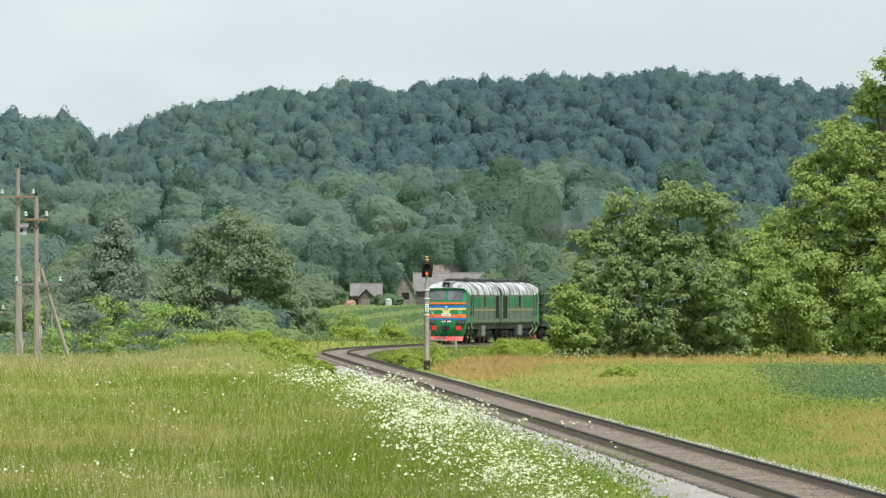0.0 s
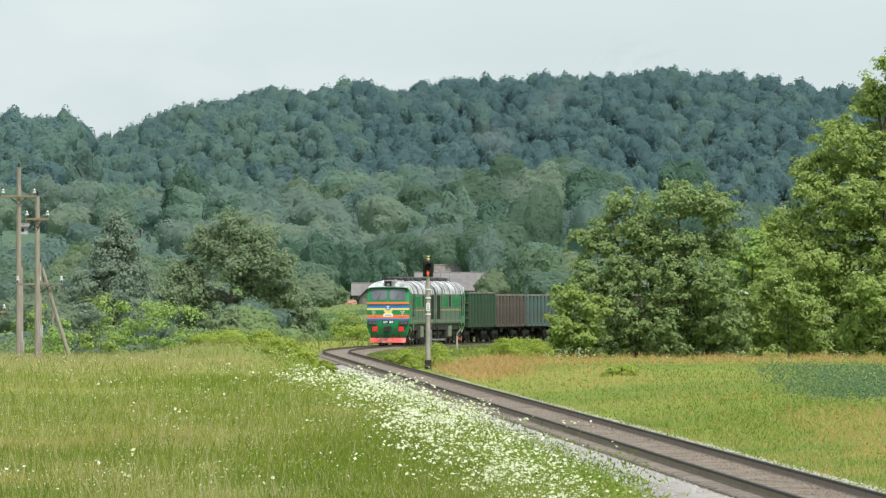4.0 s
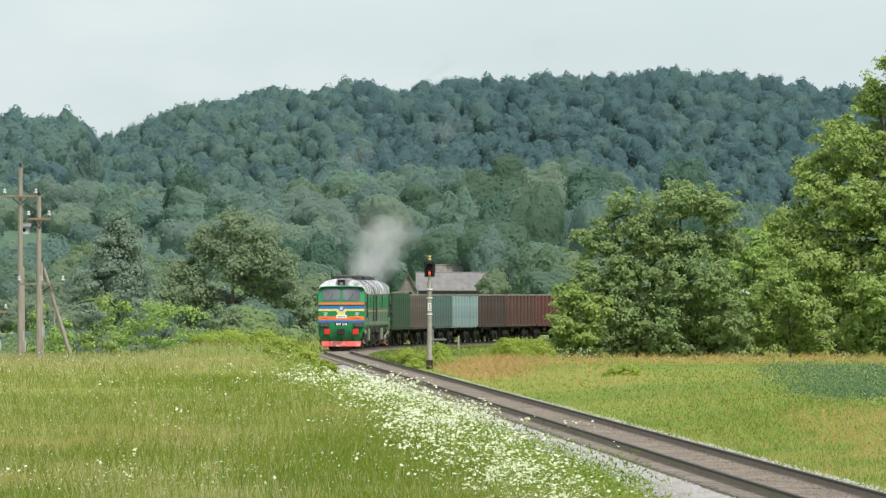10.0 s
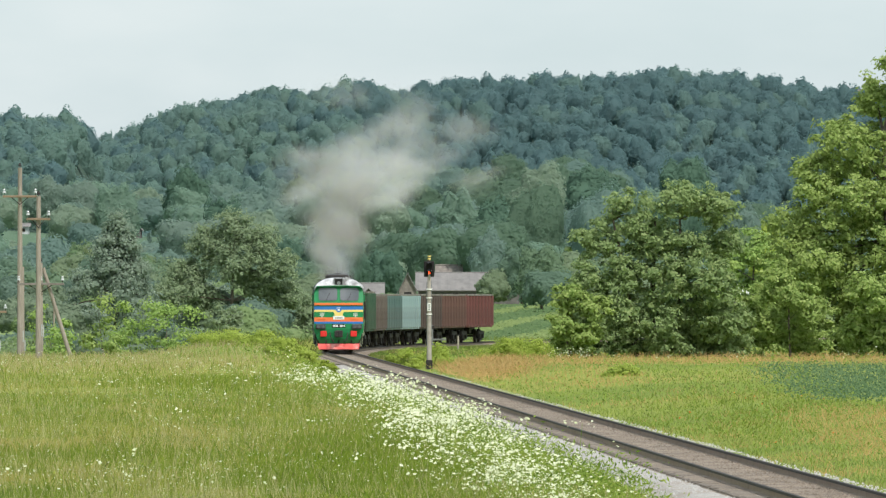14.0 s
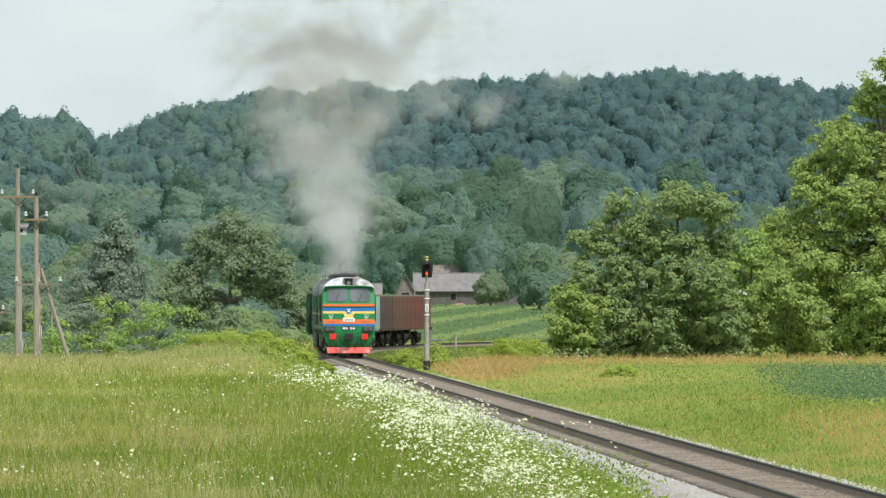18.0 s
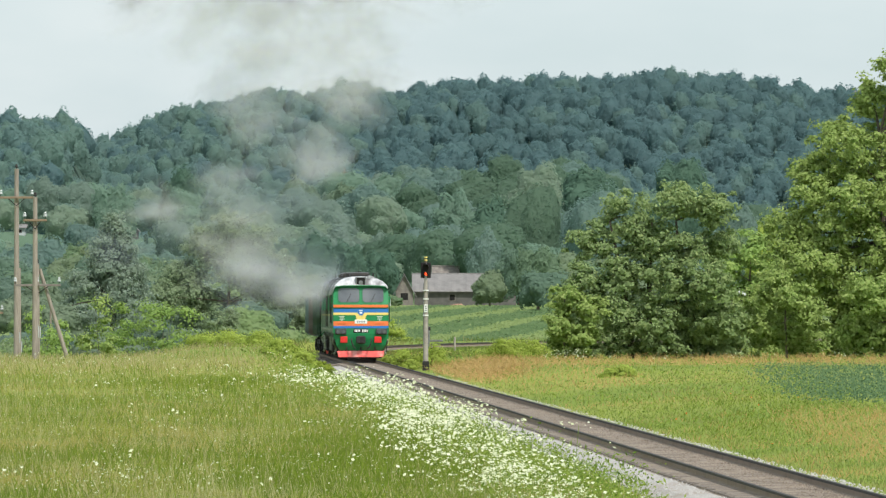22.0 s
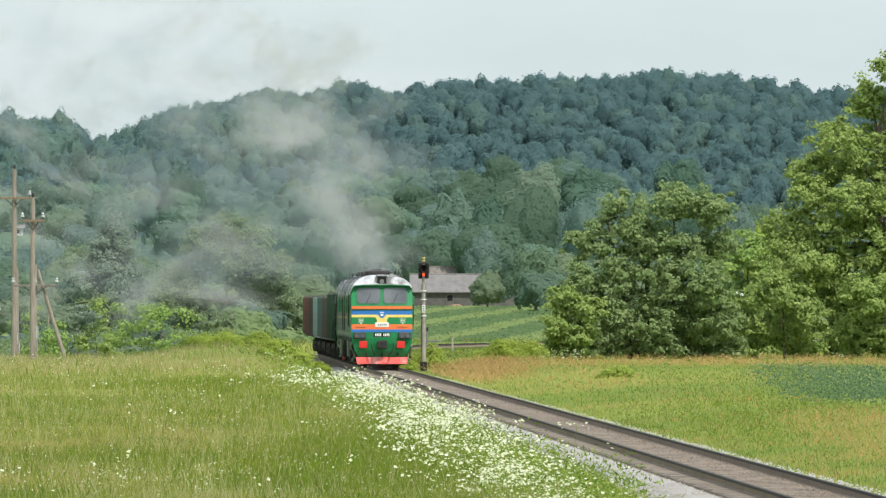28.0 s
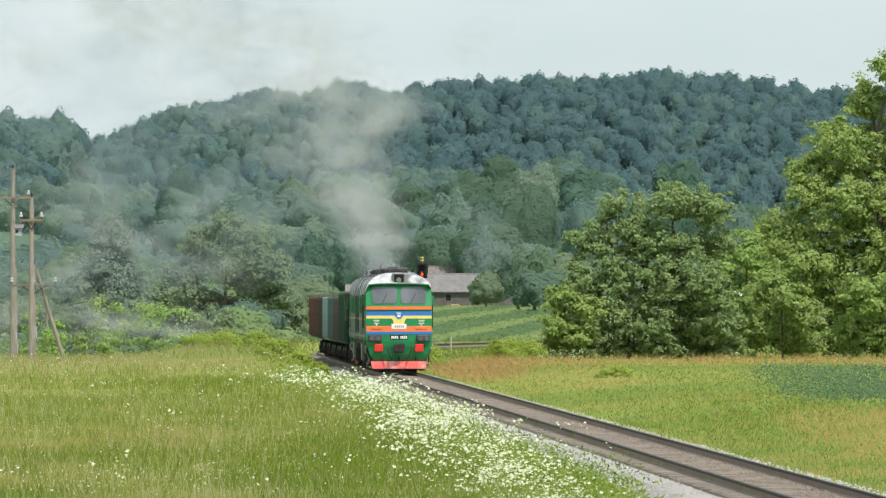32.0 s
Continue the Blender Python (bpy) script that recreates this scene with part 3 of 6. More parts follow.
    for i in range(9):
        if i != 4:
            part("raised_mark", on_face(bmesh.new(), -.36 + i * .08, -.305 + i * .08, 1.5, 1.63, .022), M_PLATE, t)
    for sx in (-1, 1):
        bm = bmesh.new()
        for k, ww in enumerate((.15, .11, .13)):
            on_face(bm, sx * 1.0 - ww, sx * 1.0 + ww, 2.31 - k * .07, 2.335 - k * .07, .02)
        on_face(bm, sx * 1.0 - .03, sx * 1.0 + .03, 2.09, 2.15, .02)
        part("small_marks", bm, M_PLATE, t)
        bm = on_face(bmesh.new(), sx * 1.0 - .25, sx * 1.0 + .25, 1.93, 2.05, .045, .012)
        part("hand_step", bm, M_ORANGE, t)
        bm = on_face(bmesh.new(), sx * 1.08 - .31, sx * 1.08 + .29, 1.37, 1.68, .17, .04)
        lamp = part("buffer_lamp", bm, M_LAMPBOX, t, "dark grey lamp housing")
        bm = bmesh.new()
        for d in (-.15, .13):
            rod(bm, (sx * 1.08 + d, rake(1.53) + .0, 1.53), (sx * 1.08 + d, rake(1.53) + .18, 1.51), .1, n=14)
        part("lens", bm, M_GLASS, lamp)
        bm = on_face(bmesh.new(), sx * .9 - .185, sx * .9 + .185, .93, 1.26, .16, .02, .2)
        part("buffer_plate", bm, M_RED, t, "bright red square plate")
        # windscreen
        c = sx * .64
        bm = round_face(bmesh.new(), c - .60, c + .60, 3.03, 3.86, .2, .03)
        fr = part("window_frame", bm, M_RIMGREEN, t)
        bm = round_face(bmesh.new(), c - .55, c + .55, 3.08, 3.81, .16, .04)
        part("windscreen", bm, M_GLASS, fr, "dark grey windscreen")
        bm = bmesh.new()
        rod(bm, (c + .1, rake(3.1) + .05, 3.1), (c - .12, rake(3.6) + .05, 3.55), .012, n=5)
        part("wiper", bm, M_DARK, fr)
        bm = bmesh.new()
        rod(bm, (sx * 1.42, 8.12, 1.3), (sx * 1.42, 8.12, 2.8), .02, n=6)
        part("handrail", bm, M_PLATE, t)
        bm = box(bmesh.new(), sx * 1.52 - .05, sx * 1.52 + .05, 7.35, 7.6, 3.0, 3.4, .02)
        part("side_mirror", bm, M_GREEN, t)
        for yy in (5.55, 6.55):
            bm = rod(bmesh.new(), (sx * 1.55, yy, 2.0), (sx * 1.55, yy, 3.45), .025, n=6)
            for zz in (2.0, 3.45):
                rod(bm, (sx * 1.55, yy, zz), (sx * 1.46, yy, zz), .025, n=6)
            part("grab_rail", bm, M_DARK, t)
        for yy in (5.3, 6.9):
            bm = bmesh.new()
            last = Vector((sx * 1.36, yy, 1.25))
            for k in range(1, 9):
                p = Vector((sx * (1.36 + .1 * math.sin(k * .8)), yy + .22 * math.sin(k * .75), 1.25 - k * .115))
                rod(bm, last, p, .045, n=7)
                last = p
            part("sand_pipe", bm, M_TANK, t, "pale grey-green sanding pipe")
        # cab side window, doors, openings and louvres
        bm = box(bmesh.new(), sx * 1.485 - .015, sx * 1.485 + .015, 7.0, 7.75, 2.75, 3.35, .012)
        part("cab_side_window", bm, M_GLASS, t)
        bm = box(bmesh.new(), sx * 1.48 - .02, sx * 1.48 + .02, 5.7, 6.4, 1.3, 3.35, .015)
        dr = part("side_door", bm, M_SIDE, t)
        bm = box(bmesh.new(), sx * 1.495 - .012, sx * 1.495 + .012, 5.85, 6.25, 2.6, 3.2, .01)
        part("door_window", bm, M_GLASS, dr)
        for y0 in (-7.7, -.9):
            bm = box(bmesh.new(), sx * 1.478 - .02, sx * 1.478 + .02, y0, y0 + (1.7 if y0 < -4 else .8), 1.75 if y0 < -4 else 2.6, 3.40, .01)
            part("dark_opening", bm, M_BLACK, t, "open dark engine-room shutter")
        for y0 in (4.6, 3.7, 2.8, 1.9, 1.0, -2.0, -2.9, -4.0, -5.4):
            bm = bmesh.new()
            for k in range(5):
                box(bm, sx * 1.485 - .018, sx * 1.485 + .018, y0 + k * .13, y0 + k * .13 + .05, 2.62, 3.3)
            part("louvre", bm, M_GREEN, t)
        for y0 in (4.9, 2.4, -.1, -2.6, -5.1, -7.4):
            bm = box(bmesh.new(), sx * 1.485 - .012, sx * 1.485 + .012, y0, y0 + .05, 1.25, 3.45)
            part("panel_seam", bm, M_SIDE, t)
    # roof
    def arch(y, top, eave, kw=1.0, square=.9):
        return [(x * kw, y - (.30 * max(0, z - 2.95) if y > 7 else 0), z) for x, z in roof_line(top, eave, square=square)]
    bm = loft(bmesh.new(), [arch(-8.3, 4.36, 3.48), arch(-8.0, 4.45, 3.48), arch(6.7, 4.45, 3.48), arch(7.6, 4.44, 3.54), arch(8.15, 4.37, 3.68, .985, .8),
                            arch(8.45, 4.19, 3.80, .96, .6), arch(8.58, 3.98, 3.85, .92, .45)], close=False)
    for f in bm.faces:
        f.smooth = True
    part("roof", bm, M_WHITE, t, "white rounded roof with grey grime")
    bm = bmesh.new()
    loft(bm, [arch(8.57, 3.98, 3.85, .93, .45), [(x, y + .02, z - .04) for x, y, z in arch(8.57, 3.98, 3.85, .93, .45)]], close=False)
    part("roof_lip", bm, M_GREEN, t)
    for y0 in (-7.2, -4.9, -3.4, -.6, 2.7, 5.6):
        bm = bmesh.new()
        loft(bm, [[(x * k, yy, 3.48 + (z - 3.48) * (1 + (k - 1) * 1.6)) for x, z in roof_line()] for k, yy in ((1.0, y0), (1.014, y0 + .03), (1.014, y0 + .25), (1.0, y0 + .28))], close=False)
        part("roof_rib", bm, M_LAMPBOX, t)
    for y0, ln, hw in ((-6.9, 3.2, .72), (-2.9, 2.0, .6), (-.2, 3.0, .62), (3.4, 2.0, .5)):
        bm = box(bmesh.new(), -hw, hw, y0, y0 + ln, 4.20, 4.63, .10)
        hatch = part("roof_hatch", bm, M_DARK, t, "sooty roof hatch")
        for k in range(4):
            bm = box(bmesh.new(), -hw * .9, hw * .9, y0 + .15 + k * ln / 4.4, y0 + .3 + k * ln / 4.4, 4.61, 4.68)
            part("hatch_slat", bm, M_GREY, hatch)
    bm = rod(bmesh.new(), (0, -.9, 4.3), (0, -.9, 4.72), .24, .2, 14)
    part("exhaust_stack", bm, M_DARK, t, "soot-black exhaust stack")
    for x, y, z1 in ((0.05, 5.6, 5.0), (-.9, 4.6, 4.75), (.75, 5.0, 4.85)):
        bm = rod(bmesh.new(), (x, y, 4.1), (x, y, z1), .025, .012, 6)
        part("aerial", bm, M_DARK, t)
    for sx in (-.75, .65):
        bm = rod(bmesh.new(), (sx, 5.0, 4.6), (sx, 3.0, 4.6), .022, n=5)
        for k in range(5):
            rod(bm, (sx, 4.9 - k * .45, 4.2), (sx, 4.9 - k * .45, 4.62), .02, n=5)
        part("roof_rail", bm, M_DARK, t)
    bm = bmesh.new()
    rod(bm, (-.45, 7.4, 4.38), (-.45, 7.9, 4.38), .05, .12, 10)
    rod(bm, (-.62, 7.3, 4.36), (-.62, 7.7, 4.36), .04, .1, 10)
    part("horn", bm, M_WHITE, t)
    # headlight
    bm = box(bmesh.new(), -.29, .29, 7.75, 8.22, 3.93, 4.43, .04)
    hl = part("headlight_housing", bm, M_GREY, t, "grey square headlight housing")
    bm = box(bmesh.new(), -.22, .22, 8.2, 8.235, 3.99, 4.37, .01)
    part("headlight_recess", bm, M_BLACK, hl)
    bm = bmesh.new()
    rod(bm, (0, 8.22, 4.12), (0, 8.26, 4.12), .11, n=16)
    part("headlight_lens", bm, M_GREY, hl)
    # pilot, underframe
    bm = bmesh.new()
    loft(bm, [[(-x, y, z), (x, y, z), (x, y - .12, z), (-x, y - .12, z)] for x, y, z in ((1.19, 8.36, .17), (1.25, 8.3, .5))])
    pl = part("pilot", bm, M_PINK, t, "weathered pinkish-red pilot plate")
    for sx in (-.75, .0, .75):
        part("pilot_bracket", box(bmesh.new(), sx - .03, sx + .03, 8.1, 8.2, .45, .75), M_DARK, t)
    bm = box(bmesh.new(), -1.1, 1.1, 7.6, 8.15, .12, .2)
    part("rail_guard", bm, M_DARK, t)
    coupler(t, 8.55, 1)
    coupler(t, -8.6, -1)
    bm = box(bmesh.new(), -1.35, 1.35, -8.25, 7.2, .98, 1.43, .03)
    part("underframe", bm, M_DARK, t)
    bm = box(bmesh.new(), -1.38, 1.38, -1.65, 1.65, .35, 1.05, .12)
    part("fuel_tank", bm, M_DARK, t, "grimy fuel tank")
    for sx in (-1, 1):
        bm = box(bmesh.new(), sx * 1.42 - .06, sx * 1.42 + .06, -.9, .5, .5, 1.25, .03)
        part("battery_box", bm, M_TANK, t, "pale green battery box")
        for y0 in (6.0, -6.9):
            bm = bmesh.new()
            for z in (.45, .75, 1.05):
                box(bm, sx * 1.4 - .1, sx * 1.4 + .1, y0 - .22, y0 + .22, z, z + .03)
            for d in (-.22, .22):
                box(bm, sx * 1.4 - .02, sx * 1.4 + .02, y0 + d - .02, y0 + d + .02, .42, 1.25)
            part("cab_steps", bm, M_DARK, t)
    bogie(t, 4.3, (-2.1, 0, 2.1), .525, 1.02, spin)
    bogie(t, -4.3, (-2.1, 0, 2.1), .525, 1.02, spin)
    return t, spin


def build_wagon(c1, c2, dirt, label, top=3.42):
    spin = []
    t = thing("gondola_wagon", label, "freight wagon", "wagons of the train")
    # Rib relief put into colour: ribs lightened, recessed walls a shaded, dirtier copy.
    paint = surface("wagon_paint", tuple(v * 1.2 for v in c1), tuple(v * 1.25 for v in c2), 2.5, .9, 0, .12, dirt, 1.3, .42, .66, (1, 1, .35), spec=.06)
    panel = surface("wagon_paint_darkened", tuple(v * .42 for v in c1), tuple(v * .68 for v in c2), 1.1, .95, 0, .15, tuple(v * .6 for v in dirt), 1.6, .36, .58, (1, .8, .3), spec=.05)
    hl, w = 6.37, 1.5
    for sx in (-1, 1):
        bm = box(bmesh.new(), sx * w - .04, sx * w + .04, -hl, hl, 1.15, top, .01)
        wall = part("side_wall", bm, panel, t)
        bm = box(bmesh.new(), sx * (w + .05) - .09, sx * (w + .05) + .09, -hl - .05, hl + .05, top - .06, top + .06, .02)
        part("top_rim", bm, M_RIMDUST, wall, "dusty grey top rim")
        bm = box(bmesh.new(), sx * (w + .04) - .07, sx * (w + .04) + .07, -hl, hl, 1.1, 1.26, .02)
        part("bottom_rim", bm, paint, wall)
        rib = None
        for k in range(9):
            y = -hl + .15 + k * (2 * hl - .3) / 8
            if rib is None:
                bm = box(bmesh.new(), -.11, .11, -.10, .10, 1.2, top - .06, .04)
                rib = part("rib", bm, paint, wall)
                rib.location = (sx * (w + .11), y, 0)
            else:
                shared("rib", rib.data, wall, pose(sx * (w + .11), y, 0))
    for sy in (-1, 1):
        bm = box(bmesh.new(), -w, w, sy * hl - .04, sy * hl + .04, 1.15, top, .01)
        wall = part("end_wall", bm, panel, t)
        for z in (1.75, 2.3, 2.85, top - .08):
            bm = box(bmesh.new(), -w - .08, w + .08, sy * (hl + .06) - .06, sy * (hl + .06) + .06, z - .06, z + .06, .02)
            part("end_beam", bm, paint, wall)
        bm = bmesh.new()
        for z in (1.4, 1.75, 2.1, 2.45, 2.8, 3.1):
            rod(bm, (1.05, sy * (hl + .14), z), (1.4, sy * (hl + .14), z), .015, n=5)
        for x in (1.05, 1.4):
            rod(bm, (x, sy * (hl + .14), 1.2), (x, sy * (hl + .14), 3.2), .015, n=5)
        part("end_ladder", bm, M_DARK, t)
        coupler(t, sy * 6.8, sy)
    bm = box(bmesh.new(), -1.45, 1.45, -hl, hl, 1.1, 1.3)
    part("floor_deck", bm, M_DARK, t)
    bm = box(bmesh.new(), -.25, .25, -6.4, 6.4, .8, 1.12, .02)
    part("centre_sill", bm, M_DARK, t)
    bm = bmesh.new()
    rod(bm, (.55, -1.0, .82), (.55, .3, .82), .18, n=12)
    box(bm, -.9, -.5, -.6, .5, .7, 1.05, .03)
    part("brake_gear", bm, M_DARK, t)
    bogie(t, 4.325, (-.925, .925), .475, 1.02, spin)
    bogie(t, -4.325, (-.925, .925), .475, 1.02, spin)
    return t, spin


# ---------------------------------------------------------------- trackside things
def build_signal(x, y):
    z = float(height(x, y)) - .05
    t = thing("railway_signal", "tall two-lamp railway signal on a concrete mast showing red", "railway signal", at=pose(x, y, z))
    bm = rod(bmesh.new(), (0, 0, 0), (0, 0, 5.2), .135, .085, 14)
    part("mast", bm, M_MAST, t, "tapering grey-brown concrete mast")
    bm = box(bmesh.new(), -.18, .18, -.16, .16, 0, .55, .04)
    part("foot_box", bm, M_DARK, t)
    bm = box(bmesh.new(), -.27, .27, -.06, .06, 4.87, 5.69, .05)
    hd = part("signal_head", bm, M_BLACK, t, "black signal head with rounded backboard")
    bm = box(bmesh.new(), -.2, .2, .06, .28, 4.92, 5.62, .05)
    part("lamp_case", bm, M_BLACK, hd)
    for z0, mt in ((5.45, M_BLACK), (5.08, M_REDLAMP)):
        bm = rod(bmesh.new(), (0, -.06, z0), (0, -.085, z0), .065 if mt is M_REDLAMP else .11, n=18)
        part("lens", bm, mt, hd, "glowing red lens" if mt is M_REDLAMP else "unlit dark lens")
        bm = bmesh.new()
        pts = [[(math.cos(a) * .16, -.06, z0 + math.sin(a) * .16), (math.cos(a) * .16, -.34, z0 + math.sin(a) * .15)] for a in np.linspace(-.2, math.pi + .2, 11)]
        loft(bm, pts, close=False)
        part("hood", bm, M_GREY, hd)
    bm = rod(bmesh.new(), (0, .05, 5.67), (0, .05, 5.92), .06, .04, 8)
    part("finial", bm, M_RUST, t)
    bm = bmesh.new()
    for z0 in (5.78, 5.92):
        rod(bm, (0, .05, z0), (0, .05, z0 + .06), .09, n=10)
    part("finial_ring", bm, M_YELLOW, t)
    bm = box(bmesh.new(), -.09, .09, -.13, -.1, 3.1, 3.5, .01)
    pl = part("number_plate", bm, M_PLATE, t, "small white plate with dark bars")
    bm = bmesh.new()
    for k in range(3):
        box(bm, -.05, .05, -.136, -.13, 3.16 + k * .11, 3.22 + k * .11)
    part("plate_mark", bm, M_GREY, pl)
    bm = bmesh.new()
    for z0 in (4.2, 3.75, 2.9):
        rod(bm, (0, 0, z0), (0, 0, z0 + .06), .15, n=12)
    part("clamp", bm, M_PLATE, t)
    bm = bmesh.new()
    for sx in (-.12, .12):
        rod(bm, (sx, .22, .2), (sx, .2, 4.6), .015, n=5)
    for k in range(14):
        rod(bm, (-.12, .21, .5 + k * .3), (.12, .21, .5 + k * .3), .012, n=5)
    part("ladder", bm, M_GREY, t)


def build_marker(x, y, hgt, arm):
    z = float(height(x, y)) - .05
    t = thing("trackside_post", "thin grey trackside marker post with a low crossbar" if arm else "short pale concrete trackside post", "post",
              at=pose(x, y, z))
    bm = rod(bmesh.new(), (0, 0, 0), (0, 0, hgt), .07, .06, 8)
    part("shaft", bm, M_GREY if arm else M_MAST, t)
    if arm:
        bm = box(bmesh.new(), -.35, .9, -.05, .05, .75, .87, .02)
        part("crossbar", bm, M_GREY, t)
        bm = box(bmesh.new(), -.12, .12, -.06, .06, hgt - .28, hgt - .05, .02)
        part("marker_plate", bm, M_DARK, t)


def build_pole(x, y, top, arm_w, arm_z, label, pins=(-1, 1), strut=False, rz=0, radius=.15, arm_mat=None, top_pin=True):
    z = float(height(x, y)) - .3
    hgt, arm_z = top - z, arm_z - z
    t = thing("utility_pole", label, "utility pole", "poles in the meadow", at=pose(x, y, z, 0, 0, rz))
    bm = rod(bmesh.new(), (0, 0, 0), (0, 0, hgt), radius, radius * .68, 12)
    part("shaft", bm, M_POLE, t)
    if top_pin:
        bm = rod(bmesh.new(), (0, 0, hgt - .02), (0, 0, hgt + .16), .03, n=6)
        part("pin", bm, M_DARK, t)
        bm = rod(rod(bmesh.new(), (0, 0, hgt + .06), (0, 0, hgt + .14), .1, .08, 10), (0, 0, hgt + .16), (0, 0, hgt + .24), .08, .05, 10)
        part("insulator", bm, M_DARK, t)
    if arm_w:
        bm = box(bmesh.new(), -arm_w, arm_w, -radius - .1, -radius, arm_z - .06, arm_z + .06, .015)
        arm = part("crossarm", bm, arm_mat or M_RUST, t)
        for k in pins:
            px = k * (arm_w - .08)
            bm = rod(bmesh.new(), (px, -radius - .05, arm_z), (px, -radius - .05, arm_z + .3), .02, n=6)
            part("pin", bm, M_DARK, arm)
            bm = bmesh.new()
            rod(bm, (px, -radius - .05, arm_z + .2), (px, -radius - .05, arm_z + .31), .10, .07, 10)
            rod(bm, (px, -radius - .05, arm_z + .35), (px, -radius - .05, arm_z + .42), .08, .04, 10)
            part("insulator", bm, M_PORCELAIN, arm, "white porcelain insulator")
        for sx in (-1, 1):
            bm = rod(bmesh.new(), (sx * arm_w * .55, -radius - .05, arm_z), (0, -radius - .03, arm_z - .45), .025, n=5)
            part("brace", bm, M_DARK, t)
    if strut:
        bm = rod(bmesh.new(), (1.72, .2, -.2), (.12, .05, hgt * .95), .12, .09, 10)
        part("strut", bm, M_POLE, t, "leaning pole brace")
    bm = box(bmesh.new(), radius * .9, radius * .9 + .05, -.06, .06, 1.4, 2.0, .01)
    part("cable_tag", bm, M_PORCELAIN, t)
    return t


def build_house(x, y, w, d, eave, ridge, label, rz=0, wall=None, roof=None, gable_front=False, windows=2, drop=.3, porch=None):
    z = float(height(x, y)) - drop
    t = thing("village_house", label, "house", "houses of the village", at=pose(x, y, z, 0, 0, rz + (90 if gable_front else 0)))
    wall, roof = wall or M_WALL, roof or M_SLATE
    if gable_front:
        w, d = d, w
    bm = bmesh.new()
    loft(bm, [[(xx, -d / 2, 0), (xx, d / 2, 0), (xx, d / 2, eave), (xx, 0, ridge), (xx, -d / 2, eave)] for xx in (-w / 2, w / 2)])
    part("wall", bm, wall, t)
    for sy in (-1, 1):
        bm = bmesh.new()
        k = (ridge - eave) / (d / 2)
        n = max(8, int(w / .5))
        rings = []
        for i in range(n + 1):
            xx, up = -w / 2 - .4 + (w + .8) * i / n, .05 * (i % 2)
            rings.append([(xx, 0, ridge + .14 + up), (xx, sy * (d / 2 + .5), eave - k * .5 + .14 + up), (xx, sy * (d / 2 + .5), eave - k * .5 + .04), (xx, 0, ridge + .04)])
        loft(bm, rings)
        part("roof_slope", bm, roof, t)
    bm = rod(bmesh.new(), (-w / 2 - .4, 0, ridge + .16), (w / 2 + .4, 0, ridge + .16), .12, n=6)
    part("ridge_cap", bm, roof, t)
    for i in range(windows):
        xx = -w / 2 + w * (i + .5) / windows
        bm = box(bmesh.new(), xx - .5, xx + .5, -d / 2 - .05, -d / 2 + .05, eave * .42, eave * .82, .02)
        wd = part("window", bm, M_WOOD, t)
        bm = box(bmesh.new(), xx - .4, xx + .4, -d / 2 - .07, -d / 2 - .04, eave * .46, eave * .78)
        part("pane", bm, M_BLACK, wd)
    if porch:
        bm = bmesh.new()
        pw, pd, pe, pr = porch
        loft(bm, [[(-pw / 2, yy, 0), (pw / 2, yy, 0), (pw / 2, yy, pe), (0, yy, pr), (-pw / 2, yy, pe)] for yy in (-d / 2 - pd, -.4)])
        part("porch", bm, wall, t, "grey gabled porch")
        for sx in (-1, 1):
            bm = bmesh.new()
            loft(bm, [[(0, yy, pr + .02), (sx * (pw / 2 + .35), yy, pe - .28), (sx * (pw / 2 + .35), yy, pe - .16), (0, yy, pr + .14)] for yy in (-d / 2 - pd - .4, -.3)])
            part("porch_roof", bm, roof, t)
        bm = box(bmesh.new(), -pw * .3, pw * .3, -d / 2 - pd - .03, -d / 2 - pd + .05, .4, pe * .85)
        part("porch_opening", bm, M_WOOD, t)
    for sx in (-1, 1):
        bm = box(bmesh.new(), sx * w / 2 - .04, sx * w / 2 + .04, -.55, .55, eave * .5, eave * .9, .02)
        part("gable_window", bm, M_BLACK, t)
    return t


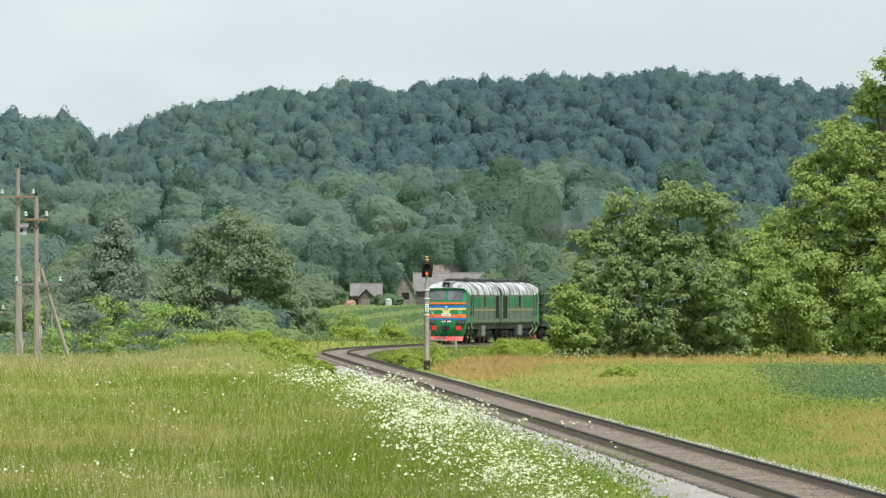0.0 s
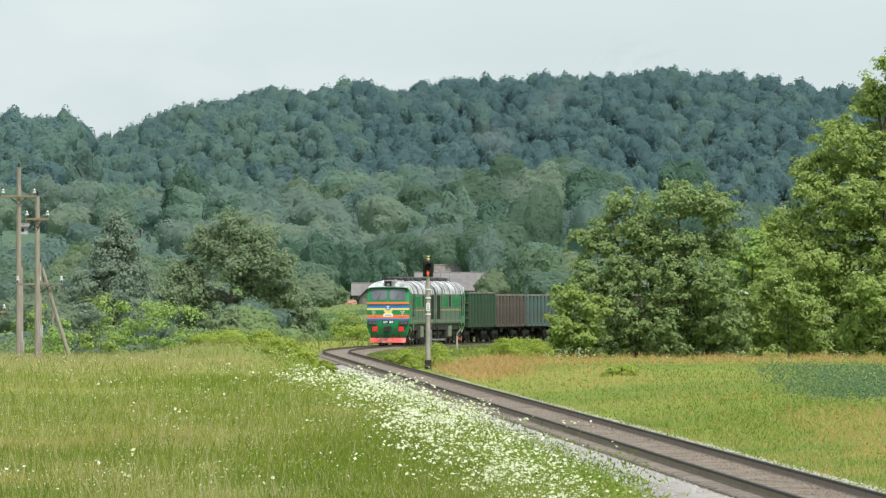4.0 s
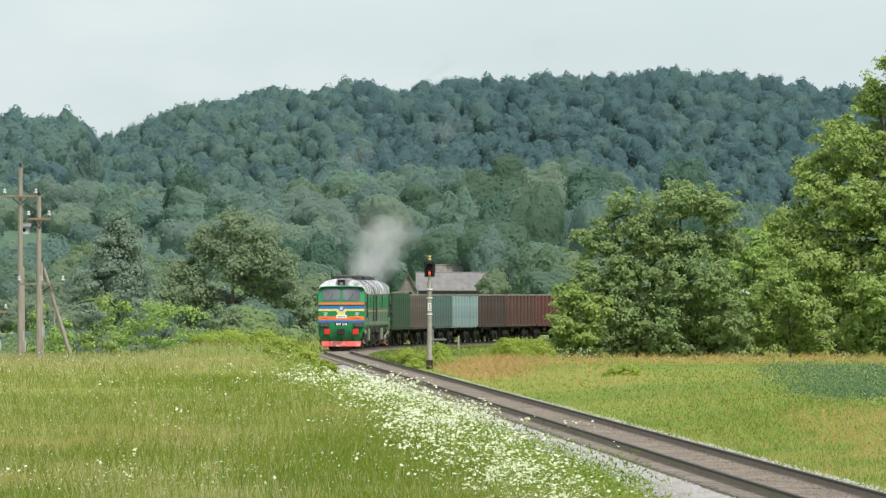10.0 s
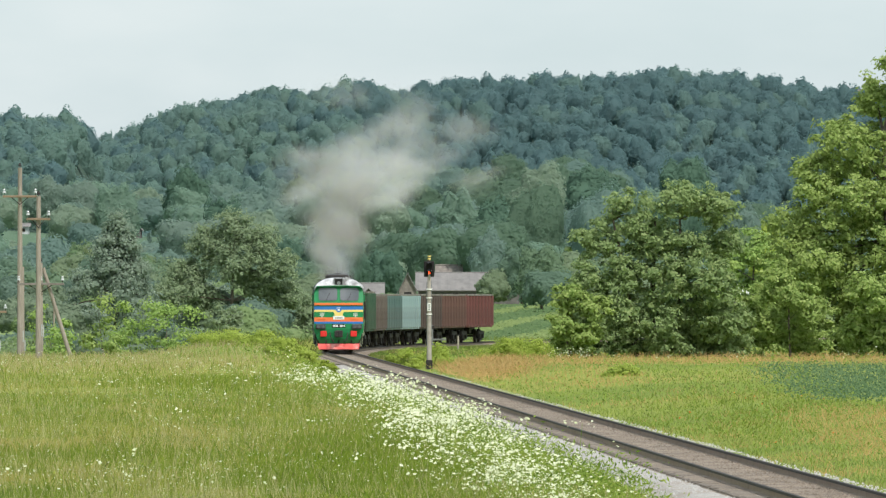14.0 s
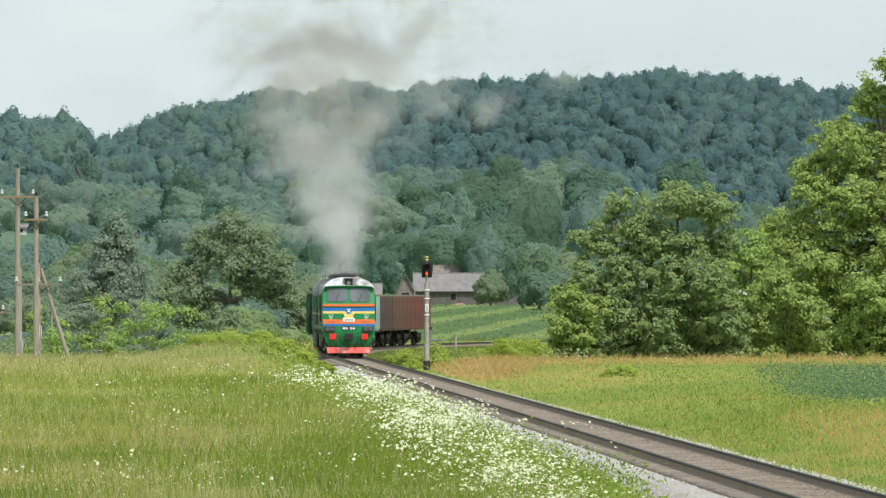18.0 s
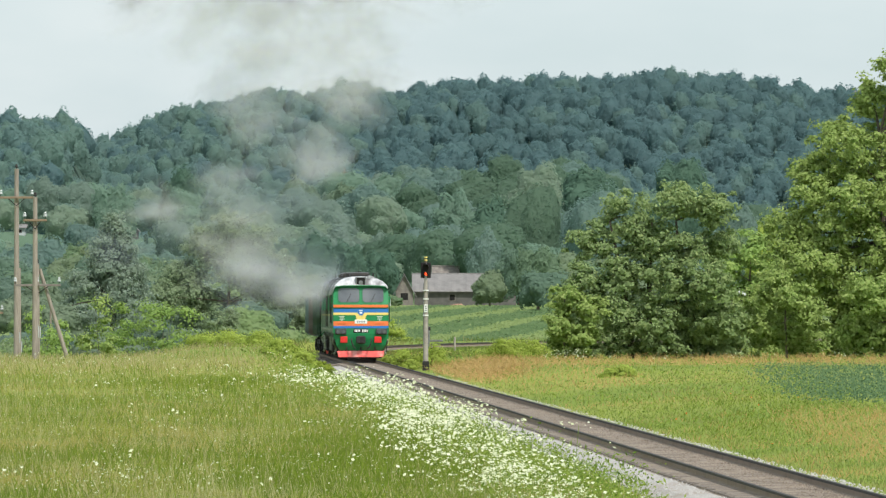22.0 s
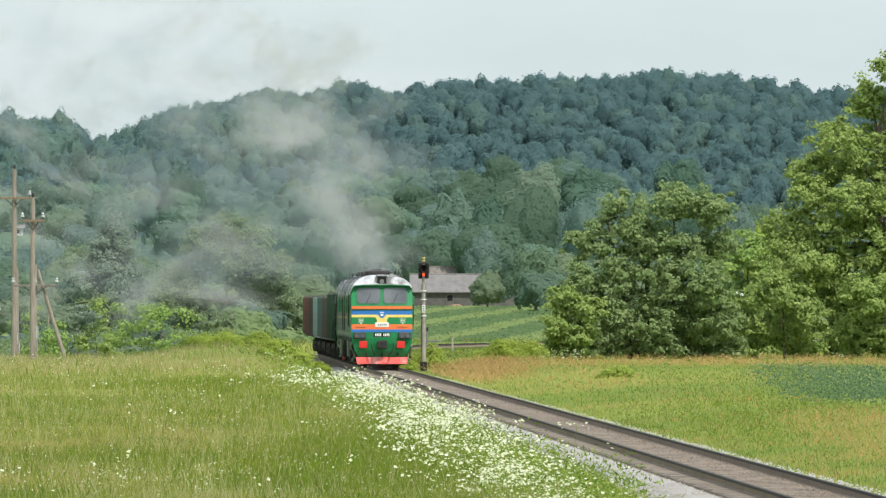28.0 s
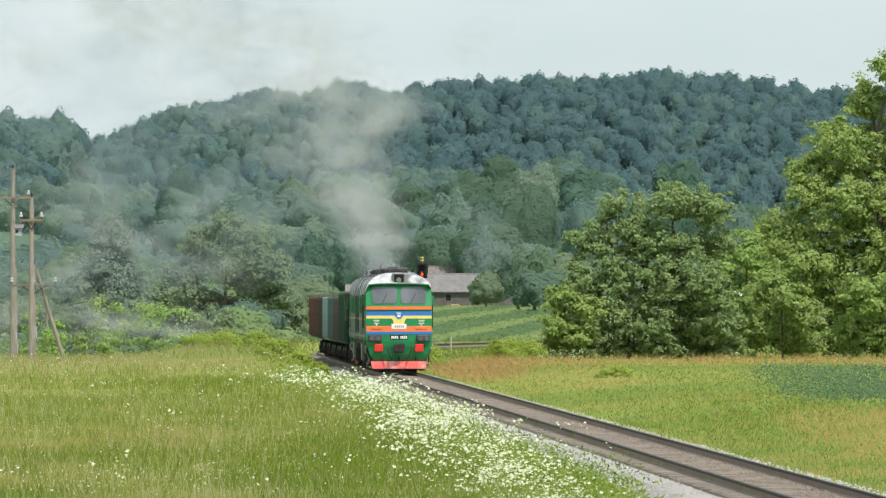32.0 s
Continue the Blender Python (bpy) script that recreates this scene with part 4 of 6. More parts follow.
# ---------------------------------------------------------------- plants
def crown_cloud(rng, w, z0, z1, lumps, per, leaf, shape="round", hollow=.45, lump_size=.17):
    """Leaves on the skins of many clumps that fill an uneven crown."""
    d0 = unit(rng.normal(size=(lumps, 3)))
    ph = rng.uniform(0, 6, 6)
    bump = 1 + .16 * np.sin(d0[:, 0] * 3.1 + ph[0] + d0[:, 2] * 2) + .13 * np.sin(d0[:, 2] * 5.3 + ph[1]) + .12 * np.sin(d0[:, 1] * 6 + ph[2] + d0[:, 0] * 7)
    u = d0 * (hollow + (1 - hollow) * rng.random((lumps, 1)) ** .6) * np.clip(bump, .6, 1.2)[:, None]
    zc = (z0 + z1) / 2
    f = np.ones(lumps)
    hgt = np.clip((u[:, 2] + 1) / 2, 0, 1)
    if shape == "cone":
        f = 1.15 * (1 - hgt) ** 1.4 + .1
    elif shape == "bush":
        f = 1.1 - .35 * hgt ** 2
    elif shape == "vase":
        f = .9 + .6 * hgt ** 2
    elif shape == "spire":
        f = 1.08 - .5 * hgt ** 1.6
    elif shape == "column":
        f = 1.05 - .2 * hgt
    r = w * lump_size * rng.uniform(.5, 1.3, lumps)
    C = np.stack([u[:, 0] * (w / 2 - r * .6) * f, u[:, 1] * (w / 2 - r * .6) * f, zc + u[:, 2] * (z1 - z0) / 2 * .92], 1)
    idx = np.repeat(np.arange(lumps), per)
    d = unit(rng.normal(size=(len(idx), 3)))
    P = C[idx] + d * (r[idx] * rng.uniform(.45, 1.25, len(idx)))[:, None] * np.array([1.15, 1.15, .62])
    out = unit(C + 1e-6 - np.array([0, 0, zc]))[idx]
    N = d * 1.0 + out * .3 + np.array([0, -.1, .4]) + rng.normal(size=d.shape) * .25
    S = leaf * rng.uniform(.6, 1.3, len(idx))
    keep = P[:, 2] > .03
    return P[keep], N[keep], S[keep], C


def ball(n):
    """Corners and faces of a fine ball without its underside."""
    bm = bmesh.new()
    bmesh.ops.create_icosphere(bm, subdivisions=n, radius=1)
    V = np.array([v.co[:] for v in bm.verts])
    F = np.array([[v.index for v in f.verts] for f in bm.faces])
    bm.free()
    return V, F[V[F].mean(1)[:, 2] > -.62]


BALL = ball(3)


def dome(rng, cw, th, n, lumps, leaf, core=BALL, bulge=.36):
    """A far crown: leaf sprays lying over a head that swells into large and small clumps, round a dense heart."""
    mid, half = np.array([0, 0, th * .52]), np.array([cw * .5, cw * .5, th * .48])
    big, fine = unit(rng.normal(size=(lumps, 3))), unit(rng.normal(size=(lumps * 7, 3)))
    h1, h2 = rng.uniform(.45, 1.1, lumps), rng.uniform(.2, 1.0, lumps * 7)

    def reach(d):
        r = .66 + bulge * np.max(h1 * np.exp((d @ big.T - 1) * (5 + lumps * .5)), 1) + .13 * np.max(h2 * np.exp((d @ fine.T - 1) * (30 + lumps * 3)), 1)
        return d * r[:, None] * half

    q = unit(rng.normal(size=(n, 3)) + np.array([0, -.25, .12]))
    q = q[q[:, 2] > -.7]
    a = unit(np.cross(q, rng.normal(size=q.shape)))
    b = np.cross(q, a)
    P = reach(q)
    N = unit(np.cross(reach(unit(q + a * .07)) - P, reach(unit(q + b * .07)) - P))
    N = unit(N * np.sign((N * q).sum(1, keepdims=True)) + rng.normal(size=N.shape) * .13 + np.array([0, -.2, .2]))
    LV, LF = three_cornered(P * rng.uniform(.975, 1.03, (len(P), 1)), N, leaf * rng.uniform(.5, 1.35, len(P)), rng)
    V, F = core
    S = reach(V) * .955
    return np.concatenate([S, LV]) + mid, np.concatenate([F, LF + len(S)]), mid, half


def three_cornered(P, N, S, rng):
    """Small three-cornered leaf sprays."""
    A = unit(np.cross(N, rng.normal(size=N.shape)))
    B = np.cross(N, A)
    S = S[:, None]
    V = np.stack([P + A * S, P - A * S * .6 + B * S * .85, P - A * S * .6 - B * S * .85], 1).reshape(-1, 3)
    return V, np.arange(len(V)).reshape(-1, 3)


def trunk_of(t, rng, w, hgt, radius, stems, ends, most):
    """Stems that fork, and limbs from them to the given places in the crown."""
    bm = bmesh.new()
    tops = []
    for k in range(stems):
        bx = (k - (stems - 1) / 2) * w * .16
        b1 = Vector((bx * 1.8 + rng.normal() * .15, rng.normal() * .15, hgt * .4))
        b2 = Vector((bx * 2.4 + rng.normal() * .3, rng.normal() * .3, hgt * .75))
        rod(bm, (bx, 0, 0), b1, radius, radius * .7, 9)
        rod(bm, b1, b2, radius * .7, radius * .3, 8)
        tops += [b1, b1.lerp(b2, .5), b2]
    part("trunk", bm, M_BARK, t)
    for c in ends[rng.permutation(len(ends))[:most]]:
        c = Vector(c)
        a = min(tops, key=lambda p: (p - c).length + (2 if p.z > c.z else 0))
        mid = a.lerp(c, .5) + Vector((0, 0, .02 * w))
        bm = rod(bmesh.new(), a, mid, radius * .3, radius * .2, 6)
        rod(bm, mid, c, radius * .2, radius * .07, 5)
        part("limb", bm, M_BARK, t)


def tree(x, y, w, hgt, label, seed, leaf=.16, lumps=60, per=160, mat=None, low=.12, shape="round", trunk=.0, name="broadleaf_tree",
         drop=.15, hollow=.45, lump_size=.17, z=None, stems=1, group=""):
    rng = np.random.default_rng(seed)
    z = (float(height(x, y)) - drop) if z is None else z
    t = thing(name, label, "bush" if "bush" in name else "tree", group, at=pose(x, y, z))
    P, N, S, C = crown_cloud(rng, w, hgt * low, hgt, lumps, per, leaf, shape, hollow, lump_size)
    me = leaf_mesh("crown", P, N, S, mat or L_NEAR, rng)
    new("crown", me).parent = t
    trunk_of(t, rng, w, hgt, trunk or hgt * .02 + .04, stems, C, 14 if y < 900 else 5)
    return t


def round_tree(x, y, w, top, label, seed, n, leaf, mat, group, lumps=26):
    """A rounded tree far off, its head reaching up to the height top."""
    rng = np.random.default_rng(seed)
    z = float(height(x, y)) - .3
    z -= .12 * (top - z)
    hgt = max(2.5, top - z)
    t = thing("broadleaf_tree", label, "tree", group, at=pose(x, y, z))
    V, F, mid, half = dome(rng, w, hgt, n, lumps, leaf)
    me = raw_mesh("crown", V, F, mat)
    new("crown", me).parent = t
    ends = mid + unit(rng.normal(size=(6, 3))) * half * .6
    trunk_of(t, rng, w, hgt, hgt * .018 + .05, 1, ends, 4)
    return t


def boughed_tree(x, y, hgt, boughs, label, seed, leaf, mat, spray=.42, per=62, stems=1, trunk=.2, name="broadleaf_tree", fill=1.0, flat=.85):
    """A tree near by: boughs (across, height, radius), each a loose mass of leafy sprays."""
    rng = np.random.default_rng(seed)
    z = float(height(x, y)) - .15
    t = thing(name, label, "bush" if "bush" in name else "tree", at=pose(x, y, z))
    Ps, Ns, Ss, ends = [], [], [], []
    for bx, bz, r in boughs:
        by = rng.normal() * r * .5
        k = max(8, int(fill * 13 * (r / spray) ** 1.7 / 2.6))
        d = unit(rng.normal(size=(k, 3)))
        C = np.array([bx, by, bz]) + d * r * np.array([1, 1.1, .9]) * (.35 + .65 * rng.random((k, 1)) ** .55) * (1 + .18 * rng.normal(size=(k, 1)))
        sr = spray * rng.uniform(.55, 1.35, k)
        i = np.repeat(np.arange(k), per)
        q = unit(rng.normal(size=(len(i), 3)))
        q[:, 2] = np.where(q[:, 2] < -.45, -q[:, 2], q[:, 2])
        P = C[i] + q * (sr[i] * rng.uniform(.35, 1.2, len(i)))[:, None] * np.array([1.2, 1.2, flat])
        Ps.append(P)
        Ns.append(q * .9 + d[i] * .35 + np.array([0, -.08, .35]) + rng.normal(size=q.shape) * .42)
        Ss.append(leaf * rng.uniform(.6, 1.3, len(i)))
        ends.append((bx, by, bz))
    P, N, S = np.concatenate(Ps), np.concatenate(Ns), np.concatenate(Ss)
    keep = P[:, 2] > .03
    new("crown", leaf_mesh("crown", P[keep], N[keep], S[keep], mat, rng)).parent = t
    trunk_of(t, rng, max(b[2] for b in boughs) * 3, hgt, trunk, stems, np.array(ends), len(ends))
    return t


def woods(name, label, seed, y0, y1, across, deep, crown, tall, leaves, leaf, mats, lumps=16, half=.052, keep=None, pick=None, even=.25, sunk=.5, core=BALL):
    """A far wood as one object: rows of rounded, uneven crowns made of small leaf sprays."""
    rng = np.random.default_rng(seed)
    heap = [([], [], 0) for _ in mats]
    yy = y0
    while yy < y1:
        hw = yy * half + 12
        for xx in np.arange(-hw, hw, across) + rng.uniform(-.5, .5) * across:
            x, y = xx + rng.normal() * across * .22, yy + rng.normal() * deep * .28
            if keep and not keep(x, y):
                continue
            k = 1 + even * rng.uniform(-1, 1)
            cw, th = crown * k * rng.uniform(.85, 1.2), tall * (k * .7 + .3) * rng.uniform(.85, 1.15)
            V, F, _, _ = dome(rng, cw, th, int(leaves * k * k), lumps, leaf, core)
            at = np.array([x, y, float(height(x, y)) - sunk])
            j = pick(x, y, rng) if pick else int(rng.integers(len(mats)))
            Vs, Fs, n0 = heap[j]
            Vs.append(V + at)
            Fs.append(F + n0)
            heap[j] = (Vs, Fs, n0 + len(V))
        yy += deep * rng.uniform(.85, 1.15)
    t = thing(name, label, "woods", kind="stuff")
    for mat, (Vs, Fs, _) in zip(mats, heap):
        if Vs:
            ob = new("crowns", raw_mesh("crowns", np.concatenate(Vs), np.concatenate(Fs), mat))
            ob.parent = t
            tagged(ob, kind="stuff")


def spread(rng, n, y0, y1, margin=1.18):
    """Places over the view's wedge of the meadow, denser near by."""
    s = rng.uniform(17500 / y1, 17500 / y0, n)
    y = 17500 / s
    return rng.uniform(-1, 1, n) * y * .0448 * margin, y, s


def patch(x, y, scale, seed):
    return np.array([noise.noise((a / scale, b / scale, seed)) for a, b in zip(x, y)])


def lay(name, label, x, y, H, W, mat, rng, lean=.35, lift=0.0, category="grass"):
    P = np.stack([x, y, height(x, y) - .03 + lift], 1)
    ob = new(name, blade_mesh(name, P, H, W, mat, rng, lean))
    return tagged(ob, label, category, kind="stuff")


def bank_top(x, y):
    """How tall the weeds stand on the flower bank."""
    h = .64 + .5 * patch(x, y, 1.3, 3.7) + .30 * patch(x, y, .5, 6.1)
    return np.clip(h, .25, 1.05) * (.32 + .68 * smooth(track_x(y) - x, 2.9, 5.2)) * (1 - .48 * smooth(y, 275, 345)) * (1 + .05 * smooth(y, 200, 330) * (1 - smooth(y, 400, 460)))


def build_meadow():
    rng = np.random.default_rng(5)
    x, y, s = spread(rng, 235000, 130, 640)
    off = x - track_x(y)
    pn = patch(x, y, 9, 3.3)
    # left meadow
    k = off < -4.0
    k &= ~((y > 560) & (off > -5))
    a, b, c, p = x[k], y[k], s[k], pn[k]
    n = len(a)
    H = rng.uniform(.05, .19, n) * (1 + .5 * p) * (1 + .7 * patch(a, b, 1.3, 1.1))
    lay("meadow_grass", "tall yellow-green meadow grass in early summer", a, b, H, np.maximum(.007, .95 / c) * rng.uniform(.5, 1.9, n), L_GRASS, rng, .8)
    j = rng.random(n) < .05 + .10 * (p > .05) + .55 * smooth(b, 370, 450) * smooth(-a, 6, 10)
    lay("grass_seed_heads", "pale straw-coloured seed heads over the meadow", a[j], b[j], rng.uniform(.22, .42, j.sum()),
        np.maximum(.005, .55 / c[j]), L_SEED, rng, .16)
    j = rng.random(n) < .5 * smooth(b, 365, 440) * smooth(-a, 5, 9) * (.5 + smooth(p, -.1, .2))
    lay("tan_grass", "tan seeding grass along the top of the meadow", a[j], b[j], rng.uniform(.2, .4, j.sum()), np.maximum(.006, .9 / c[j]), L_TAN, rng, .3)
    # taller dark tufts
    j = (rng.random(n) < .09) & (patch(a, b, 1.1, 6.6) > .1)
    lay("grass_tufts", "taller deep green grass tufts", a[j], b[j], rng.uniform(.16, .34, j.sum()), np.maximum(.009, 1.2 / c[j]), L_GRASS_R, rng, .25)
    # broad-leaved herbs in clusters
    j = (rng.random(n) < .35) & (patch(a, b, 2.2, 9.9) > .12)
    P = np.stack([a[j], b[j], height(a[j], b[j]) + rng.uniform(.1, .36, j.sum())], 1)
    tagged(new("meadow_herbs", leaf_mesh("meadow_herbs", P, rng.normal(size=P.shape) * .6 + np.array([0, -.4, .8]), np.maximum(.018, 1.6 / c[j]) * rng.uniform(.5, 1.3, j.sum()), L_SHRUB, rng, .45)),
           "clusters of light green herbs in the meadow", "herbs", kind="stuff")
    # lush deep green swaths
    q = patch(a, b, 5, 12.2) + .4 * patch(a, b, 1.2, 4.1) + 1.1 * np.exp(-((a + .9) / 2.0) ** 2 - ((b - 182) / 36) ** 2) + .9 * np.exp(-((a + 8.3) / 3.2) ** 2 - ((b - 335) / 17) ** 2)
    j = rng.random(n) < .8 * smooth(q, .12, .55)
    lay("lush_grass", "swaths of soft deep green grass in the meadow", a[j], b[j], rng.uniform(.22, .44, j.sum()), np.maximum(.009, 1.2 / c[j]) * rng.uniform(.6, 1.6, j.sum()), L_LUSH, rng, .3)
    # right verge
    k = (off > 2.7) & (y < 640) & ~((x > 13.4 + (y - 307) * .0175) & (y > 315) & (y < 468))
    a, b, c, p = x[k], y[k], s[k], pn[k]
    n = len(a)
    H = rng.uniform(.05, .17, n)
    likely = .55 * p + .42 * smooth(b, 455, 505) * smooth(a, 3.5, 6) + .8 * np.exp(-((a - 2.6) / 1.9) ** 2 - ((b - 478) / 34) ** 2)
    likely = likely + .8 * smooth(a, 9.0, 10.6) * smooth(b, 205, 235) * (1 - smooth(b, 275, 305)) + .9 * np.exp(-((a - 6.6) / 1.7) ** 2 - ((b - 430) / 40) ** 2)
    dry = rng.random(n) < .85 * smooth(likely, -.02, .42)
    lay("verge_grass", "fresh green rough grass beside the line", a[~dry], b[~dry], H[~dry], np.maximum(.010, 1.0 / c[~dry]) * rng.uniform(.6, 1.7, (~dry).sum()), L_GRASS_R, rng, .4)
    lay("dry_verge_grass", "dry orange-brown grass in patches", a[dry], b[dry], H[dry] * 1.5, np.maximum(.008, .95 / c[dry]) * rng.uniform(.6, 1.4, dry.sum()), L_DRY, rng, .45)
    # lush green sweep in the middle of the verge
    j = rng.random(n) < .75 * np.exp(-((a - 8.6) / 3.2) ** 2 - ((b - 300) / 48) ** 2) * smooth(patch(a, b, 3.4, 8.8), -.35, .2)
    lay("lush_verge_grass", "deep green soft grass in the verge", a[j], b[j], rng.uniform(.10, .26, j.sum()), np.maximum(.010, 1.3 / c[j]) * rng.uniform(.6, 1.6, j.sum()), L_LUSH, rng, .5)
    # weeds in the verge
    j = (rng.random(n) < .75) & (patch(a, b, 2.4, 5.9) + .5 * patch(a, b, .8, 1.9) > .06)
    P = np.stack([a[j], b[j], height(a[j], b[j]) + rng.uniform(.05, .36, j.sum())], 1)
    tagged(new("verge_weeds", leaf_mesh("verge_weeds", P, rng.normal(size=P.shape) * .6 + np.array([0, -.4, .8]), np.maximum(.02, 2.3 / c[j]) * rng.uniform(.5, 1.5, j.sum()), L_WEED, rng, .42)),
           "clumps of deep green weeds in the verge", "weeds", kind="stuff")
    q = rng.uniform(5, 26, 15)
    w = rng.normal(498, 14, 15)
    k = np.repeat(np.arange(15), rng.integers(5, 20, 15))
    P = np.stack([q[k] + rng.normal(size=len(k)) * .3, w[k] + rng.normal(size=len(k)) * .8, height(q[k], w[k]) + rng.uniform(.3, .8, len(k))], 1)
    tagged(new("verge_umbels", leaf_mesh("verge_umbels", P, rng.normal(size=P.shape) * .4 + np.array([0, -.5, .8]), rng.uniform(.02, .055, len(k)), L_PETAL, rng, .6)),
           "small groups of cream umbels at the foot of the trees", "flowers", kind="stuff")
    # dry tussocks by the signal and along the foot of the trees
    n = 16000
    x = np.concatenate([rng.normal(2.0, 1.2, n // 2), rng.uniform(4.5, 27, n // 2)])
    y = np.concatenate([rng.normal(490, 22, n // 2), rng.normal(512, 13, n // 2)])
    k = (x - track_x(y) > 3.2) & ((x < 4.5) | (patch(x, y, 3.0, 4.4) > .05))
    x, y = x[k], y[k]
    lay("dry_tussocks", "tufts of orange-brown dry grass", x, y, rng.uniform(.15, .5, len(x)), rng.uniform(.012, .035, len(x)), L_DRY, rng, .5)
    # grass along the far curve
    n = 36000
    sa = rng.uniform(-20, 330, n)
    so = rng.uniform(1.75, 15, n) * np.where(rng.random(n) < .6, 1, -1)
    so[::3] = rng.uniform(1.6, 4.2, len(so[::3]))
    q = np.array([on_track(float(v)) for v in sa])
    x, y = q[:, 0] + np.cos(q[:, 2]) * so, q[:, 1] - np.sin(q[:, 2]) * so
    lay("curve_grass", "rough green grass along the curve of the line", x, y, np.where(so > 0, rng.uniform(.06, .22, n), rng.uniform(.2, .5, n)), rng.uniform(.04, .12, n), L_GRASS_R, rng, .5)
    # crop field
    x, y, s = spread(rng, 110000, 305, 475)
    k = x > 12.2 + (y - 307) * .0175 + 2.0 * patch(x, y, 5, 3.1) + rng.exponential(.7, len(x)) - .6
    k &= rng.random(len(x)) < smooth(y, 305, 325) * (1 - smooth(y, 455, 476))
    a, b = x[k], y[k]
    P = np.stack([a, b, height(a, b) + rng.uniform(.02, .34, len(a)) * (1 + .8 * patch(a, b, 1.2, 2.4))], 1)
    N = rng.normal(size=P.shape) * .7 + np.array([0, -.4, .8])
    tagged(new("crop_plants", leaf_mesh("crop_plants", P, N, rng.uniform(.03, .06, len(a)), L_CROP, rng)), "low blue-green broad-leaved crop plants", "crop", kind="stuff")
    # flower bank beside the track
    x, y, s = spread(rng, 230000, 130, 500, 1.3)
    off = x - track_x(y)
    dens = smooth(-off - 1.6 * (1 - smooth(y, 140, 250)), 2.6, 3.6) * (1 - smooth(-off, 5.0, 7.5)) * (1 - .5 * smooth(y, 430, 500))
    k = rng.random(len(x)) < dens
    a, b, c, o = x[k], y[k], s[k], off[k]
    n = len(a)
    P = np.stack([a, b, height(a, b) + rng.uniform(.05, 1.0, n) * bank_top(a, b)], 1)
    N = rng.normal(size=P.shape) * .7 + np.array([0, -.5, .7])
    tagged(new("bank_weeds", leaf_mesh("bank_weeds", P, N, np.maximum(.03, 2.8 / c) * rng.uniform(.5, 1.7, n), L_WEED, rng, .34)),
           "dense light-green weeds on the bank by the rails", "weeds", kind="stuff")
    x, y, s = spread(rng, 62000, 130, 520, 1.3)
    off = x - track_x(y)
    pn = patch(x, y, 3.2, 8.1) + .5 * patch(x, y, 1.1, 5.5)
    wide = np.interp(y, [150, 200, 230, 275, 315, 345, 400, 500], [7.0, 6.6, 6.4, 5.9, 6.6, 7.2, 6.4, 6.0]) + .8 * patch(x, y, 2.5, 2.2)
    dens = smooth(-off - 1.6 * (1 - smooth(y, 140, 250)), 3.4, 4.5) * (1 - smooth(-off, wide - .7, wide + .5)) * (.02 + .98 * smooth(pn, -.02, .12)) * np.interp(y, [150, 270, 310, 350, 385, 400, 425, 440, 520], [.62, .66, .56, .5, .42, .015, .01, .07, .03])
    dens = np.maximum(dens, .0010 * (off < -6))
    k = rng.random(len(x)) < dens
    a, b, c = x[k], y[k], s[k]
    n = len(a)
    top = bank_top(a, b) * rng.uniform(.8, 1.2, n)
    lay("flower_stems", "thin green stems of the wildflowers", a, b, top, np.maximum(.012, 1.0 / c), L_WEED, rng, .05)
    # each plant carries a loose dome of flower heads
    i = np.repeat(np.arange(n), rng.integers(4, 16, n))
    g = rng.normal(size=(len(i), 2)) * .2
    P = np.stack([a[i] + g[:, 0], b[i] + g[:, 1], height(a[i], b[i]) + top[i] - 1.2 * (g ** 2).sum(1) + rng.normal(size=len(i)) * .035], 1)
    N = rng.normal(size=P.shape) * .3 + np.array([0, -.42, .85])
    tagged(new("white_wildflowers", leaf_mesh("white_wildflowers", P, N, np.maximum(.014, np.interp(b[i], [180, 330], [2.25, 1.5]) / c[i]) * (.5 + rng.exponential(.6, len(i))).clip(.5, 2.2), L_PETAL, rng, .8)),
           "thousands of small white daisy-like flower heads", "flowers", kind="stuff")
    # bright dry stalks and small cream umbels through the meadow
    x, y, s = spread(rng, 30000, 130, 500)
    k = (x - track_x(y) < -5.5) & (patch(x, y, 1.5, 2.9) > .05)
    a, b, c = x[k], y[k], s[k]
    lay("pale_stalks", "thin pale stalks standing above the grass", a, b, rng.uniform(.25, .55, len(a)), np.maximum(.004, .5 / c) * rng.uniform(.7, 1.5, len(a)), L_SEED, rng, .12)
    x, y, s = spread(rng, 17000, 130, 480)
    k = (x - track_x(y) < -6.5) & (patch(x, y, 3.0, 7.2) > .21)
    a, b, c = x[k], y[k], s[k]
    P = np.stack([a, b, height(a, b) + rng.uniform(.3, .6, len(a))], 1)
    tagged(new("cream_umbels", leaf_mesh("cream_umbels", P, rng.normal(size=P.shape) * .4 + np.array([0, -.6, .8]), np.maximum(.012, 1.2 / c) * rng.uniform(.5, 1.6, len(a)), L_PETAL, rng, .6)),
           "small cream flower umbels in the meadow", "flowers", kind="stuff")
    # a few poppies
    x, y = rng.uniform(6, 12, 14), rng.uniform(230, 330, 14)
    tagged(new("poppies", leaf_mesh("poppies", np.stack([x, y, height(x, y) + .3], 1), rng.normal(size=(14, 3)) + np.array([0, -1, .5]),
                                    np.full(14, .03), L_POPPY, rng, .9)), "scattered orange-red poppies", "flowers", kind="stuff")


